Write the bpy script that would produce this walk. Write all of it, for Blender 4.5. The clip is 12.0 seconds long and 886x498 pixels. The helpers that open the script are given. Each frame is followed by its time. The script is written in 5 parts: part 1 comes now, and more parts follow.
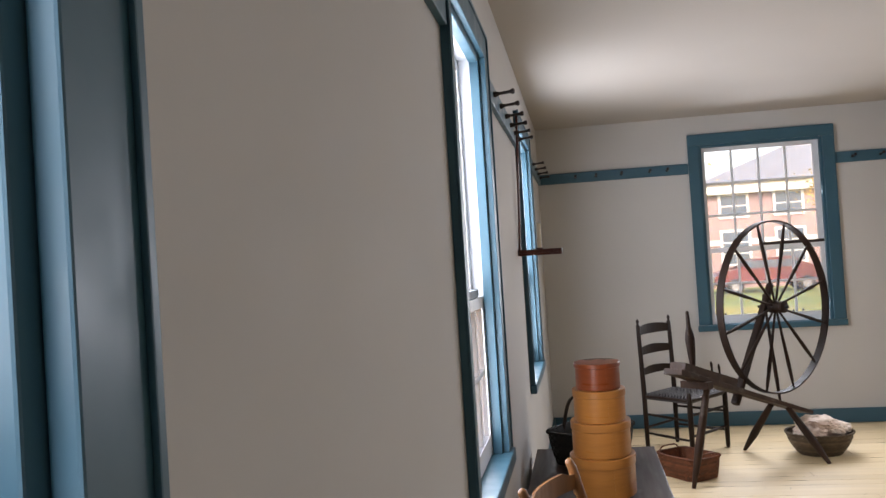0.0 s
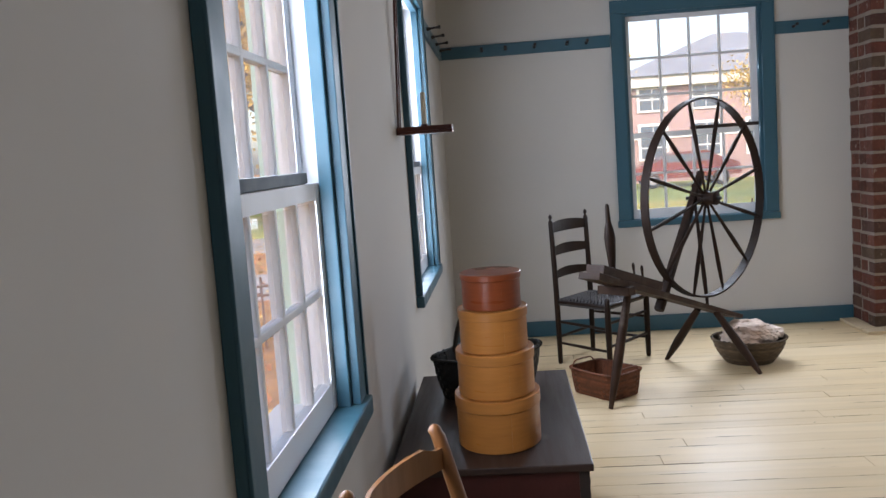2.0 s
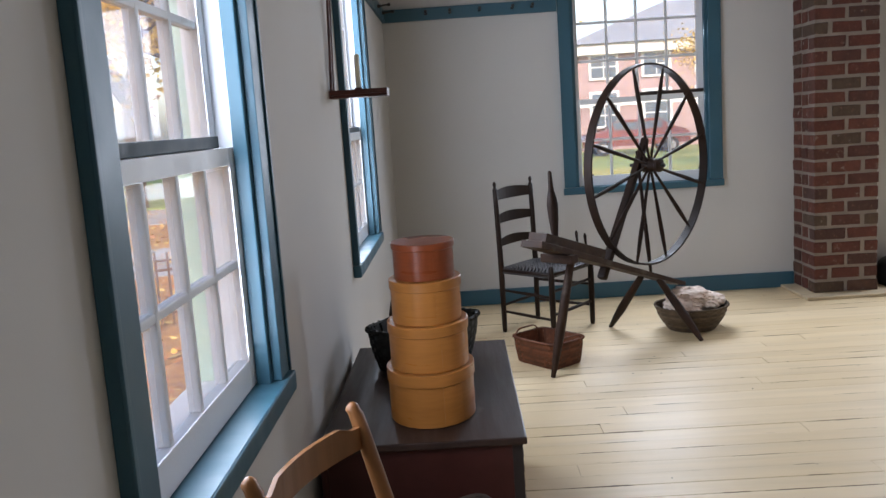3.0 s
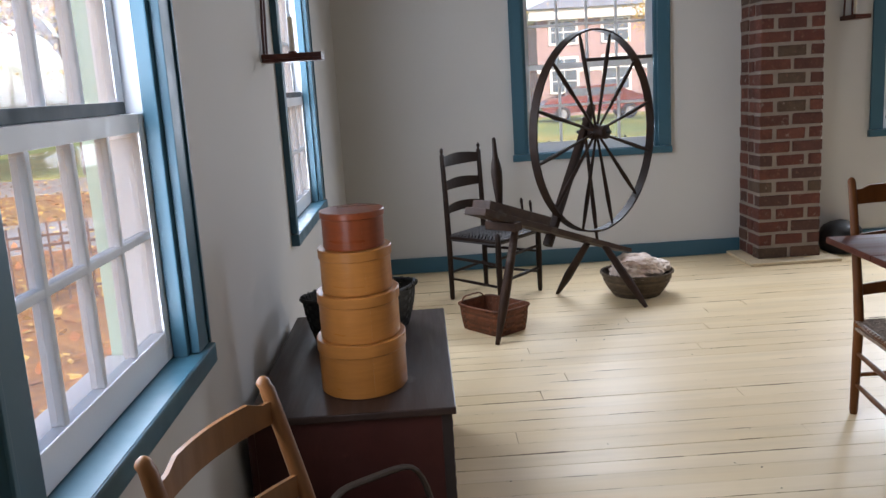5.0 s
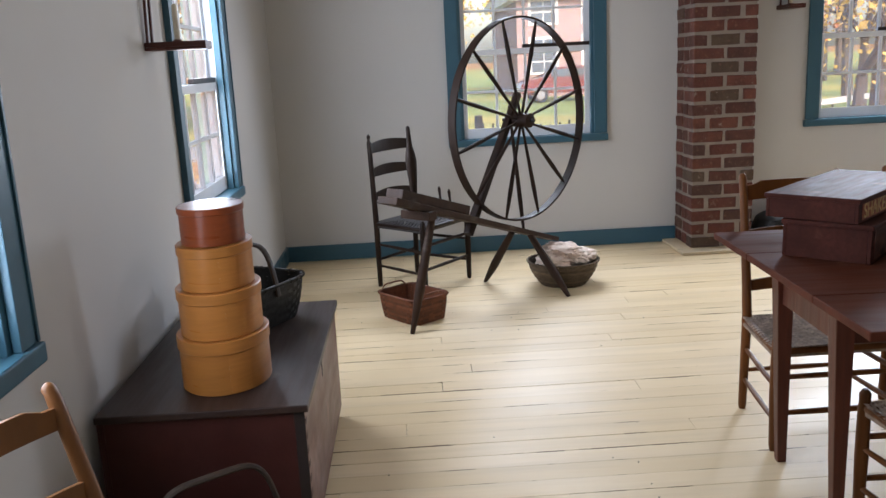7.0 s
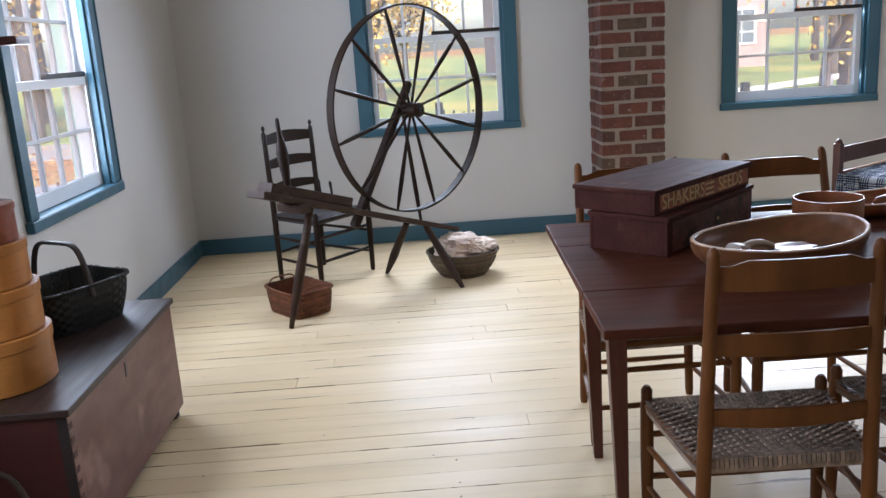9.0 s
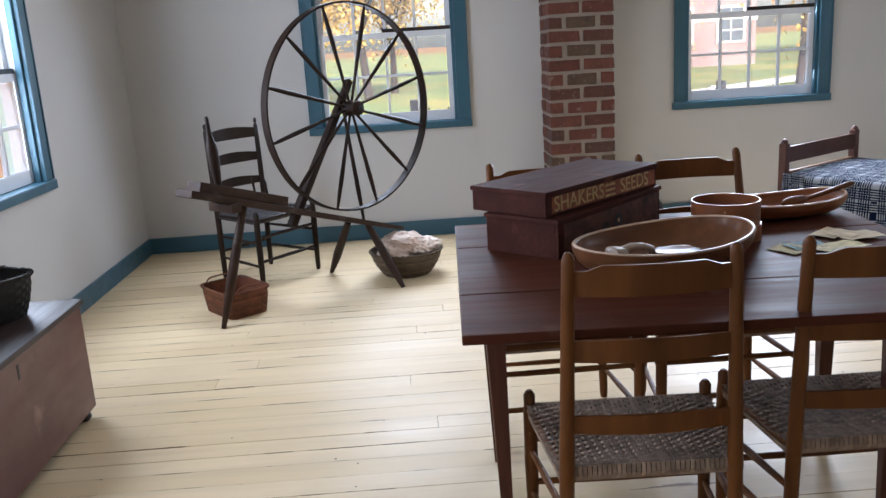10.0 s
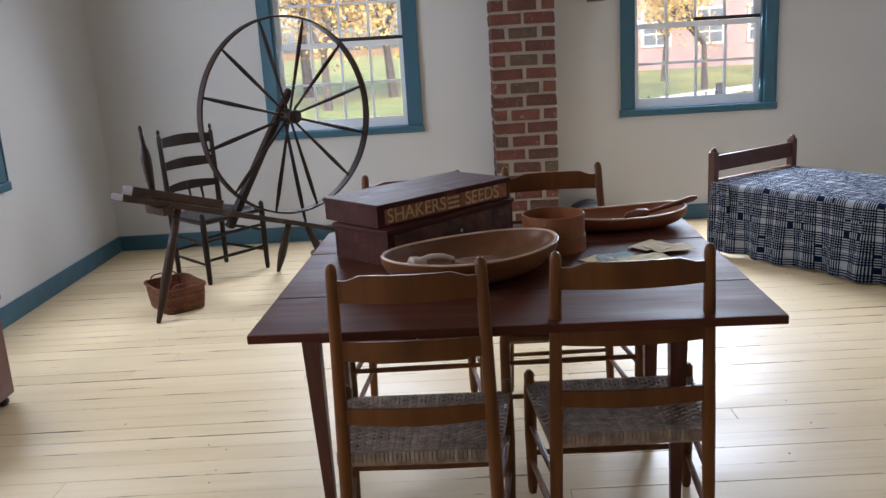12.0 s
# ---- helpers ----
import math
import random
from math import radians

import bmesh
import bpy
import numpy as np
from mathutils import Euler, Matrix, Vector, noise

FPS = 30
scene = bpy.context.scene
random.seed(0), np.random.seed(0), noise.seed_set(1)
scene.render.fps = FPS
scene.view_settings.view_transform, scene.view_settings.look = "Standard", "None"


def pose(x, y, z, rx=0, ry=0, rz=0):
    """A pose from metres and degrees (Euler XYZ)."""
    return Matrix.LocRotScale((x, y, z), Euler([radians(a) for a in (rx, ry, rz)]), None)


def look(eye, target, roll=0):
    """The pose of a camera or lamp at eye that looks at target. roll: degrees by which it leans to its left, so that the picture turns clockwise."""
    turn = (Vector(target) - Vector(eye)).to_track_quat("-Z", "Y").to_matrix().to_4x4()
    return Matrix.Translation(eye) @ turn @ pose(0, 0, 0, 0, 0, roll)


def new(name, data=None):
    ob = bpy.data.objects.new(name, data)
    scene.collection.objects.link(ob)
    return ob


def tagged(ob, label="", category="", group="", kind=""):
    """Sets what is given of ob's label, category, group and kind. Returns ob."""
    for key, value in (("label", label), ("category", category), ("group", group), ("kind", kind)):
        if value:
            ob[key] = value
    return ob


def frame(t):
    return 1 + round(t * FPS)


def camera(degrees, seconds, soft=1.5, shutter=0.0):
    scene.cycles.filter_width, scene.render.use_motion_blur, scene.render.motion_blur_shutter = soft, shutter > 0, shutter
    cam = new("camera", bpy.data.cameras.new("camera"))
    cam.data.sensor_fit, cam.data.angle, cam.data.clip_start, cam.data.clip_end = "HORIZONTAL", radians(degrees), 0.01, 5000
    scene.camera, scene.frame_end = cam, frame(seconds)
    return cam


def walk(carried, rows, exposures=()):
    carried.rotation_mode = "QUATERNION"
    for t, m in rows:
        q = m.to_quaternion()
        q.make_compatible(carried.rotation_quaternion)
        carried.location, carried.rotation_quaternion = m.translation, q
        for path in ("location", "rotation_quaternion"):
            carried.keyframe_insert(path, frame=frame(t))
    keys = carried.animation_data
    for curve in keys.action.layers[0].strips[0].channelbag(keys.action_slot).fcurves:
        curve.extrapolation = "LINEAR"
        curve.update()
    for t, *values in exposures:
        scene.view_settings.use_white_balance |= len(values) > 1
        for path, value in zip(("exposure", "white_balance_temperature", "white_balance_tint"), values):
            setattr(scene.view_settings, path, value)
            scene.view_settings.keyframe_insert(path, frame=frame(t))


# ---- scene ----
cam = camera(55.3, 12.0)
PATH = [
    (0, (0.248, 0.235, 1.462), (-0.071, 2.209, 1.5), -3.6),
    (0.5, (0.275, 0.553, 1.444), (-0.018, 2.531, 1.434), -3.9),
    (1, (0.28, 0.868, 1.416), (0.036, 2.852, 1.343), -4.2),
    (1.5, (0.328, 1.021, 1.402), (0.117, 3.004, 1.25), -4.1),
    (2, (0.342, 1.195, 1.384), (0.192, 3.178, 1.169), -4.0),
    (2.5, (0.363, 1.295, 1.368), (0.277, 3.276, 1.107), -3.9),
    (3, (0.405, 1.291, 1.371), (0.359, 3.268, 1.073), -3.8),
    (5, (0.498, 1.328, 1.368), (0.537, 3.29, 0.985), -3.5),
    (5.5, (0.521, 1.376, 1.367), (0.59, 3.334, 0.963), -3.2),
    (6, (0.589, 1.383, 1.378), (0.672, 3.336, 0.956), -2.8),
    (6.5, (0.719, 1.338, 1.393), (0.794, 3.29, 0.965), -2.5),
    (7, (0.867, 1.341, 1.397), (0.938, 3.292, 0.963), -2.8),
    (9, (1.532, 1.374, 1.381), (1.589, 3.318, 0.915), -3.7),
    (9.5, (1.685, 1.402, 1.368), (1.749, 3.345, 0.899), -3.6),
    (10, (1.853, 1.393, 1.37), (1.92, 3.335, 0.896), -3.5),
    (10.5, (2.049, 1.355, 1.37), (2.097, 3.298, 0.897), -3.3),
    (11, (2.224, 1.359, 1.368), (2.242, 3.302, 0.893), -3.4),
    (11.5, (2.389, 1.168, 1.421), (2.383, 3.111, 0.947), -3.3),
    (12, (2.496, 1.153, 1.427), (2.47, 3.095, 0.949), -3.4),
]
walk(cam, [(t, look(eye, target, roll)) for t, eye, target, roll in PATH],
     [(0, 1.66, 7300, 18), (2.5, 1.45, 6600, 15), (5.5, 1.46, 6650, 15), (7, 1.65, 6650, 15), (9, 1.84, 6250, 15), (12, 1.83, 6400, 15)])

# ---- world, sun, exposure ----
world = bpy.data.worlds.new("world")
scene.world = world
world.use_nodes = True
wn = world.node_tree
sky = wn.nodes.new("ShaderNodeTexSky")
sky.sky_type, sky.sun_disc = "NISHITA", False
sky.sun_elevation, sky.sun_rotation = radians(36), radians(172)
sky.air_density, sky.dust_density, sky.ozone_density = 1.0, 3.0, 1.0
wn.links.new(sky.outputs[0], wn.nodes["Background"].inputs[0])
wn.nodes["Background"].inputs[1].default_value = 0.15

sun = new("sun", bpy.data.lights.new("sun", "SUN"))
sun.data.energy, sun.data.angle, sun.data.color = 1.5, radians(25), (1.0, 0.97, 0.93)
sun.matrix_world = look((0, 0, 0), (-0.11, 0.80, -0.58))


def window_light(x, y, z, turn, w, h, watts, tint=(0.72, 0.84, 1.0), spread=180, tilt=0, strips=1):
    """Daylight that comes down from the sky through one window's opening, in level strips."""
    for k in range(strips):
        ob = new("window_daylight", bpy.data.lights.new("window_daylight", "AREA"))
        ob.data.shape, ob.data.size, ob.data.size_y = "RECTANGLE", w, h / strips
        ob.data.energy, ob.data.color, ob.data.spread = watts / strips, tint, radians(spread)
        ob.matrix_world = pose(x, y, z + h * ((k + 0.5) / strips - 0.5), 90 - tilt, 0, turn)


# ---- materials ----
def material(name, base, rough=0.6, vary=0.12, scale=3.0, grain=0.0, grain_scale=60.0, stretch=(1, 1, 1), bump=0.1, bump_scale=80.0,
             metal=0.0, spec=0.32, second=None, second_scale=1.2, second_amount=0.5, island=0.0, objrand=0.0, coat=0.0, worn=None, worn_scale=7.0, worn_edge=0.62):
    """A painted or natural surface: large stains, fine grain, relief, and worn patches of a second colour."""
    m = bpy.data.materials.new(name)
    m.use_nodes = True
    t = m.node_tree
    n, l = t.nodes, t.links
    b = n["Principled BSDF"]
    co = n.new("ShaderNodeTexCoord")
    mp = n.new("ShaderNodeMapping")
    mp.inputs["Scale"].default_value = stretch
    l.new(co.outputs["Object"], mp.inputs[0])

    def tex(sc, detail=4.0, straight=False):
        q = n.new("ShaderNodeTexNoise")
        q.inputs["Scale"].default_value, q.inputs["Detail"].default_value = sc, detail
        l.new(co.outputs["Object"] if straight else mp.outputs[0], q.inputs["Vector"])
        return q.outputs["Fac"]

    def mix(fac, a, c, kind="MIX"):
        q = n.new("ShaderNodeMix")
        q.data_type, q.blend_type = "RGBA", kind
        for s, v in ((q.inputs[0], fac), (q.inputs[6], a), (q.inputs[7], c)):
            if hasattr(v, "is_linked"):
                l.new(v, s)
            elif isinstance(v, float):
                s.default_value = v
            else:
                s.default_value = (*v, 1)
        return q.outputs[2]

    def span(v, a, c, lo, hi):
        q = n.new("ShaderNodeMapRange")
        for i, x in enumerate((a, c, lo, hi)):
            q.inputs[i + 1].default_value = x
        l.new(v, q.inputs[0])
        return q.outputs[0]

    dark = tuple(c * (1 - vary) for c in base)
    lite = tuple(min(1, c * (1 + vary)) for c in base)
    col = mix(span(tex(scale), 0.3, 0.7, 0, 1), dark, lite)
    if second:
        col = mix(span(tex(second_scale), 0.45, 0.7, 0, second_amount), col, second)
    if worn:
        col = mix(span(tex(worn_scale, 8, True), worn_edge, worn_edge + 0.06, 0, 0.85), col, worn)
    if grain:
        col = mix(span(tex(grain_scale, 6), 0.35, 0.65, 0, grain), col, tuple(c * 0.45 for c in base))
    if island or objrand:
        r = n.new("ShaderNodeNewGeometry").outputs["Random Per Island"] if island else n.new("ShaderNodeObjectInfo").outputs["Random"]
        hv = n.new("ShaderNodeHueSaturation")
        k = island or objrand
        l.new(span(r, 0, 1, 1 - k, 1 + k), hv.inputs["Value"])
        l.new(col, hv.inputs["Color"])
        col = hv.outputs[0]
    l.new(col, b.inputs["Base Color"])
    l.new(span(tex(scale * 4), 0.3, 0.7, max(0.02, rough - 0.08), min(1, rough + 0.08)), b.inputs["Roughness"])
    b.inputs["Metallic"].default_value = metal
    b.inputs["Specular IOR Level"].default_value = spec
    b.inputs["Coat Weight"].default_value = coat
    b.inputs["Coat Roughness"].default_value = 0.18
    if bump:
        bp = n.new("ShaderNodeBump")
        bp.inputs["Strength"].default_value, bp.inputs["Distance"].default_value = bump, 0.004
        l.new(tex(bump_scale, 5), bp.inputs["Height"])
        l.new(bp.outputs[0], b.inputs["Normal"])
    return m


PLASTER = material("plaster", (0.54, 0.527, 0.508), 0.85, 0.03, 1.3, bump=0.12, bump_scale=25)
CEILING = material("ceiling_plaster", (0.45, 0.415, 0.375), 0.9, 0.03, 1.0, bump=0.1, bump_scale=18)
TRIM = material("blue_trim_paint", (0.036, 0.106, 0.148), 0.42, 0.05, 3.0, spec=0.42, bump=0.03, bump_scale=40)
STICK = material("slate_blue_stick", (0.045, 0.066, 0.080), 0.6, 0.1, 5, bump=0.1)
SASH = material("white_sash_paint", (0.72, 0.74, 0.77), 0.45, 0.05, 4.0, bump=0.1)
GREEN_TRIM = material("pale_green_paint", (0.45, 0.62, 0.52), 0.6, 0.06, 3.0)
FLOOR = material("yellow_floor_paint", (0.73, 0.585, 0.385), 0.40, 0.06, 1.1, bump=0)
BRICK = material("old_red_brick", (0.150, 0.047, 0.034), 0.88, 0.3, 9.0, bump=0)
HEARTH = material("cream_hearth_paint", (0.66, 0.53, 0.35), 0.5, 0.1, 4, bump=0.15, grain=0.15, grain_scale=30, stretch=(0.2, 1, 1), worn=(0.28, 0.19, 0.10), worn_scale=9, worn_edge=0.66)
GAP = material("dark_gap", (0.06, 0.045, 0.03), 0.9)
MORTAR = material("grey_mortar", (0.27, 0.225, 0.19), 0.95, 0.12, 12, bump=0.7, bump_scale=90)
TABLE = material("dark_cherry_table", (0.082, 0.024, 0.013), 0.56, 0.25, 2.5, spec=0.07, grain=0.12, grain_scale=22, stretch=(0.25, 3, 3), bump=0.15, bump_scale=20, worn=(0.135, 0.075, 0.052), worn_scale=3.0, worn_edge=0.61)
TABLE_LEG = material("red_stained_leg", (0.085, 0.022, 0.012), 0.4, 0.25, 4, grain=0.4, grain_scale=25, stretch=(3, 3, 0.3))
CHAIR = material("brown_varnished_maple", (0.135, 0.046, 0.011), 0.46, 0.3, 5, spec=0.2, grain=0.4, grain_scale=20, stretch=(2, 2, 0.35), bump=0.08, objrand=0.12)
PALE_CHAIR = material("light_brown_maple", (0.19, 0.074, 0.023), 0.36, 0.2, 5, grain=0.35, grain_scale=20, stretch=(2, 2, 0.35), bump=0.08)
DARK_CHAIR = material("black_brown_chair", (0.020, 0.010, 0.006), 0.45, 0.25, 5, spec=0.22, grain=0.3, grain_scale=20, stretch=(2, 2, 0.35), bump=0.08)
WHEEL = material("dark_walnut_wheel", (0.020, 0.009, 0.005), 0.58, 0.35, 5, spec=0.2, grain=0.4, grain_scale=25, bump=0.15)
BENCH = material("weathered_brown_bench", (0.044, 0.022, 0.013), 0.58, 0.3, 4, spec=0.2, grain=0.5, grain_scale=25, bump=0.25, worn=(0.09, 0.068, 0.055), worn_scale=5, worn_edge=0.6)
RUSH = material("woven_tape_rush", (0.27, 0.19, 0.135), 0.9, 0.35, 30, bump=0.6, bump_scale=120, island=0.22)
DARK_RUSH = material("dark_woven_seat", (0.055, 0.05, 0.05), 0.55, 0.3, 30, bump=0.4, bump_scale=120, island=0.3)
CHEST_TOP = material("dark_chest_lid", (0.036, 0.019, 0.014), 0.45, 0.2, 3, grain=0.35, grain_scale=18, stretch=(3, 0.25, 3), bump=0.12, worn=(0.12, 0.09, 0.08), worn_scale=4, worn_edge=0.7)
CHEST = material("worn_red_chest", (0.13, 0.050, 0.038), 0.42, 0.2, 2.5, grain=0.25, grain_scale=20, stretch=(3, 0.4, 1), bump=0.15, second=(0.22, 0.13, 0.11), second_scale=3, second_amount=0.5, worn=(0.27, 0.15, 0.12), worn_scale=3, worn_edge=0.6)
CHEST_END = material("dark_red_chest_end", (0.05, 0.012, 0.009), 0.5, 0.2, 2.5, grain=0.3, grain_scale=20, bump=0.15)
OAK_BOX = material("honey_bentwood", (0.43, 0.165, 0.036), 0.34, 0.1, 3, grain=0.2, grain_scale=30, stretch=(0.4, 0.4, 4), bump=0.06, objrand=0.06)
RED_BOX = material("red_brown_bentwood", (0.22, 0.048, 0.014), 0.33, 0.14, 3, grain=0.25, grain_scale=30, stretch=(0.4, 0.4, 4), bump=0.06)
RED_SPLINT = material("red_brown_splint", (0.15, 0.050, 0.022), 0.6, 0.3, 14, grain=0.3, grain_scale=50, bump=0.3, island=0.3)
BLACK_SPLINT = material("blackened_splint", (0.020, 0.018, 0.015), 0.6, 0.3, 14, grain=0.3, grain_scale=50, bump=0.3, island=0.3)
GREY_SPLINT = material("weathered_splint", (0.12, 0.085, 0.055), 0.7, 0.3, 14, grain=0.3, grain_scale=50, bump=0.3, island=0.3)
WOOL = material("raw_wool", (0.80, 0.66, 0.56), 0.95, 0.2, 12, bump=0.9, bump_scale=60, second=(0.42, 0.24, 0.16), second_scale=9, second_amount=0.5)
SEED_BOX = material("dark_red_seed_box", (0.066, 0.019, 0.013), 0.62, 0.25, 4, grain=0.4, grain_scale=22, stretch=(0.4, 3, 3), bump=0.15, worn=(0.15, 0.055, 0.035), worn_scale=5, worn_edge=0.66, spec=0.10)
LABEL = material("faded_orange_label", (0.30, 0.095, 0.042), 0.6, 0.3, 20, grain=0.5, grain_scale=45, bump=0.2, worn=(0.12, 0.04, 0.02), worn_scale=25, worn_edge=0.6)
LABEL_DARK = material("darkened_label", (0.11, 0.042, 0.025), 0.6, 0.5, 18, grain=0.6, grain_scale=45, bump=0.2, worn=(0.02, 0.012, 0.01), worn_scale=12, worn_edge=0.56)
LETTER = material("cream_lettering", (0.50, 0.34, 0.15), 0.7, 0.25, 40)
BOWL = material("turned_maple_bowl", (0.17, 0.066, 0.027), 0.36, 0.25, 4, spec=0.22, grain=0.4, grain_scale=16, stretch=(0.5, 3, 2), bump=0.08, second=(0.19, 0.085, 0.038), second_scale=4, second_amount=0.5)
BOWL_RED = material("red_maple_bowl", (0.25, 0.084, 0.032), 0.36, 0.2, 4, grain=0.3, grain_scale=16, stretch=(0.5, 3, 2), bump=0.08)
RIM = material("pale_worn_edge", (0.48, 0.33, 0.22), 0.4, 0.3, 9, bump=0.1)
SCOOP = material("pale_wooden_scoop", (0.42, 0.32, 0.24), 0.45, 0.25, 8, grain=0.4, grain_scale=25, bump=0.1, worn=(0.14, 0.08, 0.05), worn_scale=14, worn_edge=0.6)
PAPER = material("cream_paper", (0.66, 0.54, 0.36), 0.85, 0.1, 20, bump=0.05)
PAPER_BLUE = material("blue_printed_paper", (0.26, 0.40, 0.44), 0.85, 0.25, 30, bump=0.05)
PAPER_YELLOW = material("yellow_printed_paper", (0.66, 0.58, 0.34), 0.85, 0.2, 30, bump=0.05)
BED = material("dark_red_bedstead", (0.085, 0.035, 0.026), 0.4, 0.25, 4, grain=0.35, grain_scale=20, bump=0.1)
BED_RAIL = material("brown_bed_rail", (0.16, 0.070, 0.035), 0.42, 0.25, 4, grain=0.35, grain_scale=20, bump=0.1)
SCONCE = material("red_brown_sconce", (0.085, 0.022, 0.013), 0.38, 0.2, 6, grain=0.3, grain_scale=25, bump=0.08)
CANDLE = material("ivory_candle", (0.78, 0.70, 0.54), 0.5, 0.04, 8)
PEG = material("black_brown_peg", (0.028, 0.020, 0.018), 0.4, 0.2, 8)
IRON = material("black_iron", (0.022, 0.021, 0.020), 0.5, 0.3, 10, bump=0.3, metal=0.3)
RUSTY = material("rusty_brown_iron", (0.085, 0.045, 0.032), 0.8, 0.4, 12, bump=0.4)
LEATHER = material("dark_handle_wood", (0.042, 0.028, 0.020), 0.5, 0.3, 8, grain=0.3, bump=0.2)
# Brick red is greyed and paled to paint in the washed-out haze outdoors.
HAZED_BRICK = material("hazed_red_brick", (0.34, 0.24, 0.23), 0.9, 0.12, 0.8)
FAR_WHITE = material("far_white_trim", (0.72, 0.72, 0.70), 0.7, 0.05, 1)
FAR_ROOF = material("far_slate_roof", (0.23, 0.245, 0.27), 0.8, 0.12, 0.6)
FAR_GLASS = material("far_window_glass", (0.10, 0.13, 0.16), 0.15, 0.1, 1, bump=0)
GROUND = material("leafy_lawn", (0.27, 0.125, 0.04), 0.95, 0.4, 0.8, bump=0.6, bump_scale=6, second=(0.24, 0.20, 0.065), second_scale=0.15, second_amount=0.7, worn=(0.56, 0.28, 0.08), worn_scale=9, worn_edge=0.5, grain=0.5, grain_scale=9)
GRASS = material("mown_grass", (0.20, 0.25, 0.075), 0.95, 0.25, 0.7, bump=0.5, bump_scale=6, second=(0.46, 0.36, 0.10), second_scale=0.2, second_amount=0.8)
ROAD = material("grey_asphalt", (0.27, 0.27, 0.28), 0.85, 0.12, 1.5, bump=0.3)
BARK = material("grey_bark", (0.09, 0.072, 0.06), 0.95, 0.3, 5, bump=0.7, bump_scale=20)
LEAF_GOLD = material("golden_leaves", (0.62, 0.42, 0.11), 0.7, 0.3, 3, bump=0, island=0.4)
LEAF_RUST = material("rust_leaves", (0.34, 0.125, 0.035), 0.7, 0.3, 3, bump=0, island=0.4)
CAR_RED = material("red_car_paint", (0.17, 0.04, 0.04), 0.25, 0.03, 2, bump=0, coat=0.6)
TYRE = material("black_rubber", (0.025, 0.025, 0.026), 0.8)


class Nodes:
    """Short hand for the nodes of one material, on world-space places so that no two pieces look alike."""

    def __init__(self, m):
        self.n, self.l = m.node_tree.nodes, m.node_tree.links
        self.b = self.n["Principled BSDF"]
        self.place = self.n.new("ShaderNodeNewGeometry").outputs["Position"]

    def put(self, socket, v):
        if isinstance(v, (int, float)):
            socket.default_value = v
        elif isinstance(v, tuple):
            socket.default_value = (*v, 1)
        else:
            self.l.new(v, socket)

    def noise(self, scale, stretch=(1, 1, 1), detail=4.0, rough=0.5):
        mp, q = self.n.new("ShaderNodeMapping"), self.n.new("ShaderNodeTexNoise")
        mp.inputs["Scale"].default_value = stretch
        self.l.new(self.place, mp.inputs[0])
        self.l.new(mp.outputs[0], q.inputs["Vector"])
        q.inputs["Scale"].default_value, q.inputs["Detail"].default_value, q.inputs["Roughness"].default_value = scale, detail, rough
        return q.outputs["Fac"]

    def span(self, v, a, c, lo, hi):
        q = self.n.new("ShaderNodeMapRange")
        for i, x in enumerate((v, a, c, lo, hi)):
            self.put(q.inputs[i], x)
        return q.outputs[0]

    def mix(self, fac, a, c):
        q = self.n.new("ShaderNodeMix")
        q.data_type = "RGBA"
        for i, v in ((0, fac), (6, a), (7, c)):
            self.put(q.inputs[i], v)
        return q.outputs[2]

    def math(self, op, a, c=0.0):
        q = self.n.new("ShaderNodeMath")
        q.operation = op
        self.put(q.inputs[0], a)
        self.put(q.inputs[1], c)
        return q.outputs[0]

    def bump(self, height, strength, distance):
        q = self.n.new("ShaderNodeBump")
        q.inputs["Strength"].default_value, q.inputs["Distance"].default_value = strength, distance
        self.l.new(height, q.inputs["Height"])
        self.l.new(q.outputs[0], self.b.inputs["Normal"])


# floor paint: brushed along the boards, scuffed, chipped to dark wood along the boards' edges
k = Nodes(FLOOR)
tone = k.n.new("ShaderNodeObjectInfo").outputs["Random"]
col = k.mix(k.span(tone, 0, 1, 0, 1), (0.70, 0.535, 0.315), (0.77, 0.605, 0.38))
col = k.mix(k.span(k.noise(1.3), 0.4, 0.7, 0, 0.35), col, (0.60, 0.45, 0.25))
col = k.mix(k.span(k.noise(9, (0.12, 1.6, 1), 6), 0.48, 0.75, 0, 0.4), col, (0.52, 0.40, 0.25))
local = k.n.new("ShaderNodeSeparateXYZ")
k.l.new(k.n.new("ShaderNodeTexCoord").outputs["Object"], local.inputs[0])
edge = k.math("MULTIPLY", k.math("ABSOLUTE", k.math("SUBTRACT", local.outputs[1], 0.5)), 2.0)
chip = k.math("ADD", k.noise(5, (0.5, 3.5, 1), 8, 0.65), k.math("MULTIPLY", k.math("POWER", edge, 9.0), 0.17))
col = k.mix(k.span(chip, 0.70, 0.735, 0, 0.9), col, (0.17, 0.10, 0.05))
scuff = k.noise(16, (0.16, 2.2, 1), 8, 0.7)
col = k.mix(k.span(scuff, 0.665, 0.70, 0, 0.7), col, (0.30, 0.20, 0.11))
k.l.new(col, k.b.inputs["Base Color"])
k.put(k.b.inputs["Roughness"], k.span(k.noise(3, (0.4, 1, 1)), 0.3, 0.7, 0.36, 0.54))
k.put(k.b.inputs["Specular IOR Level"], 0.28)
k.bump(k.math("ADD", k.noise(26, (0.08, 1, 1), 4), k.math("MULTIPLY", k.noise(5, (0.5, 3, 1), 3), 0.7)), 0.35, 0.0035)

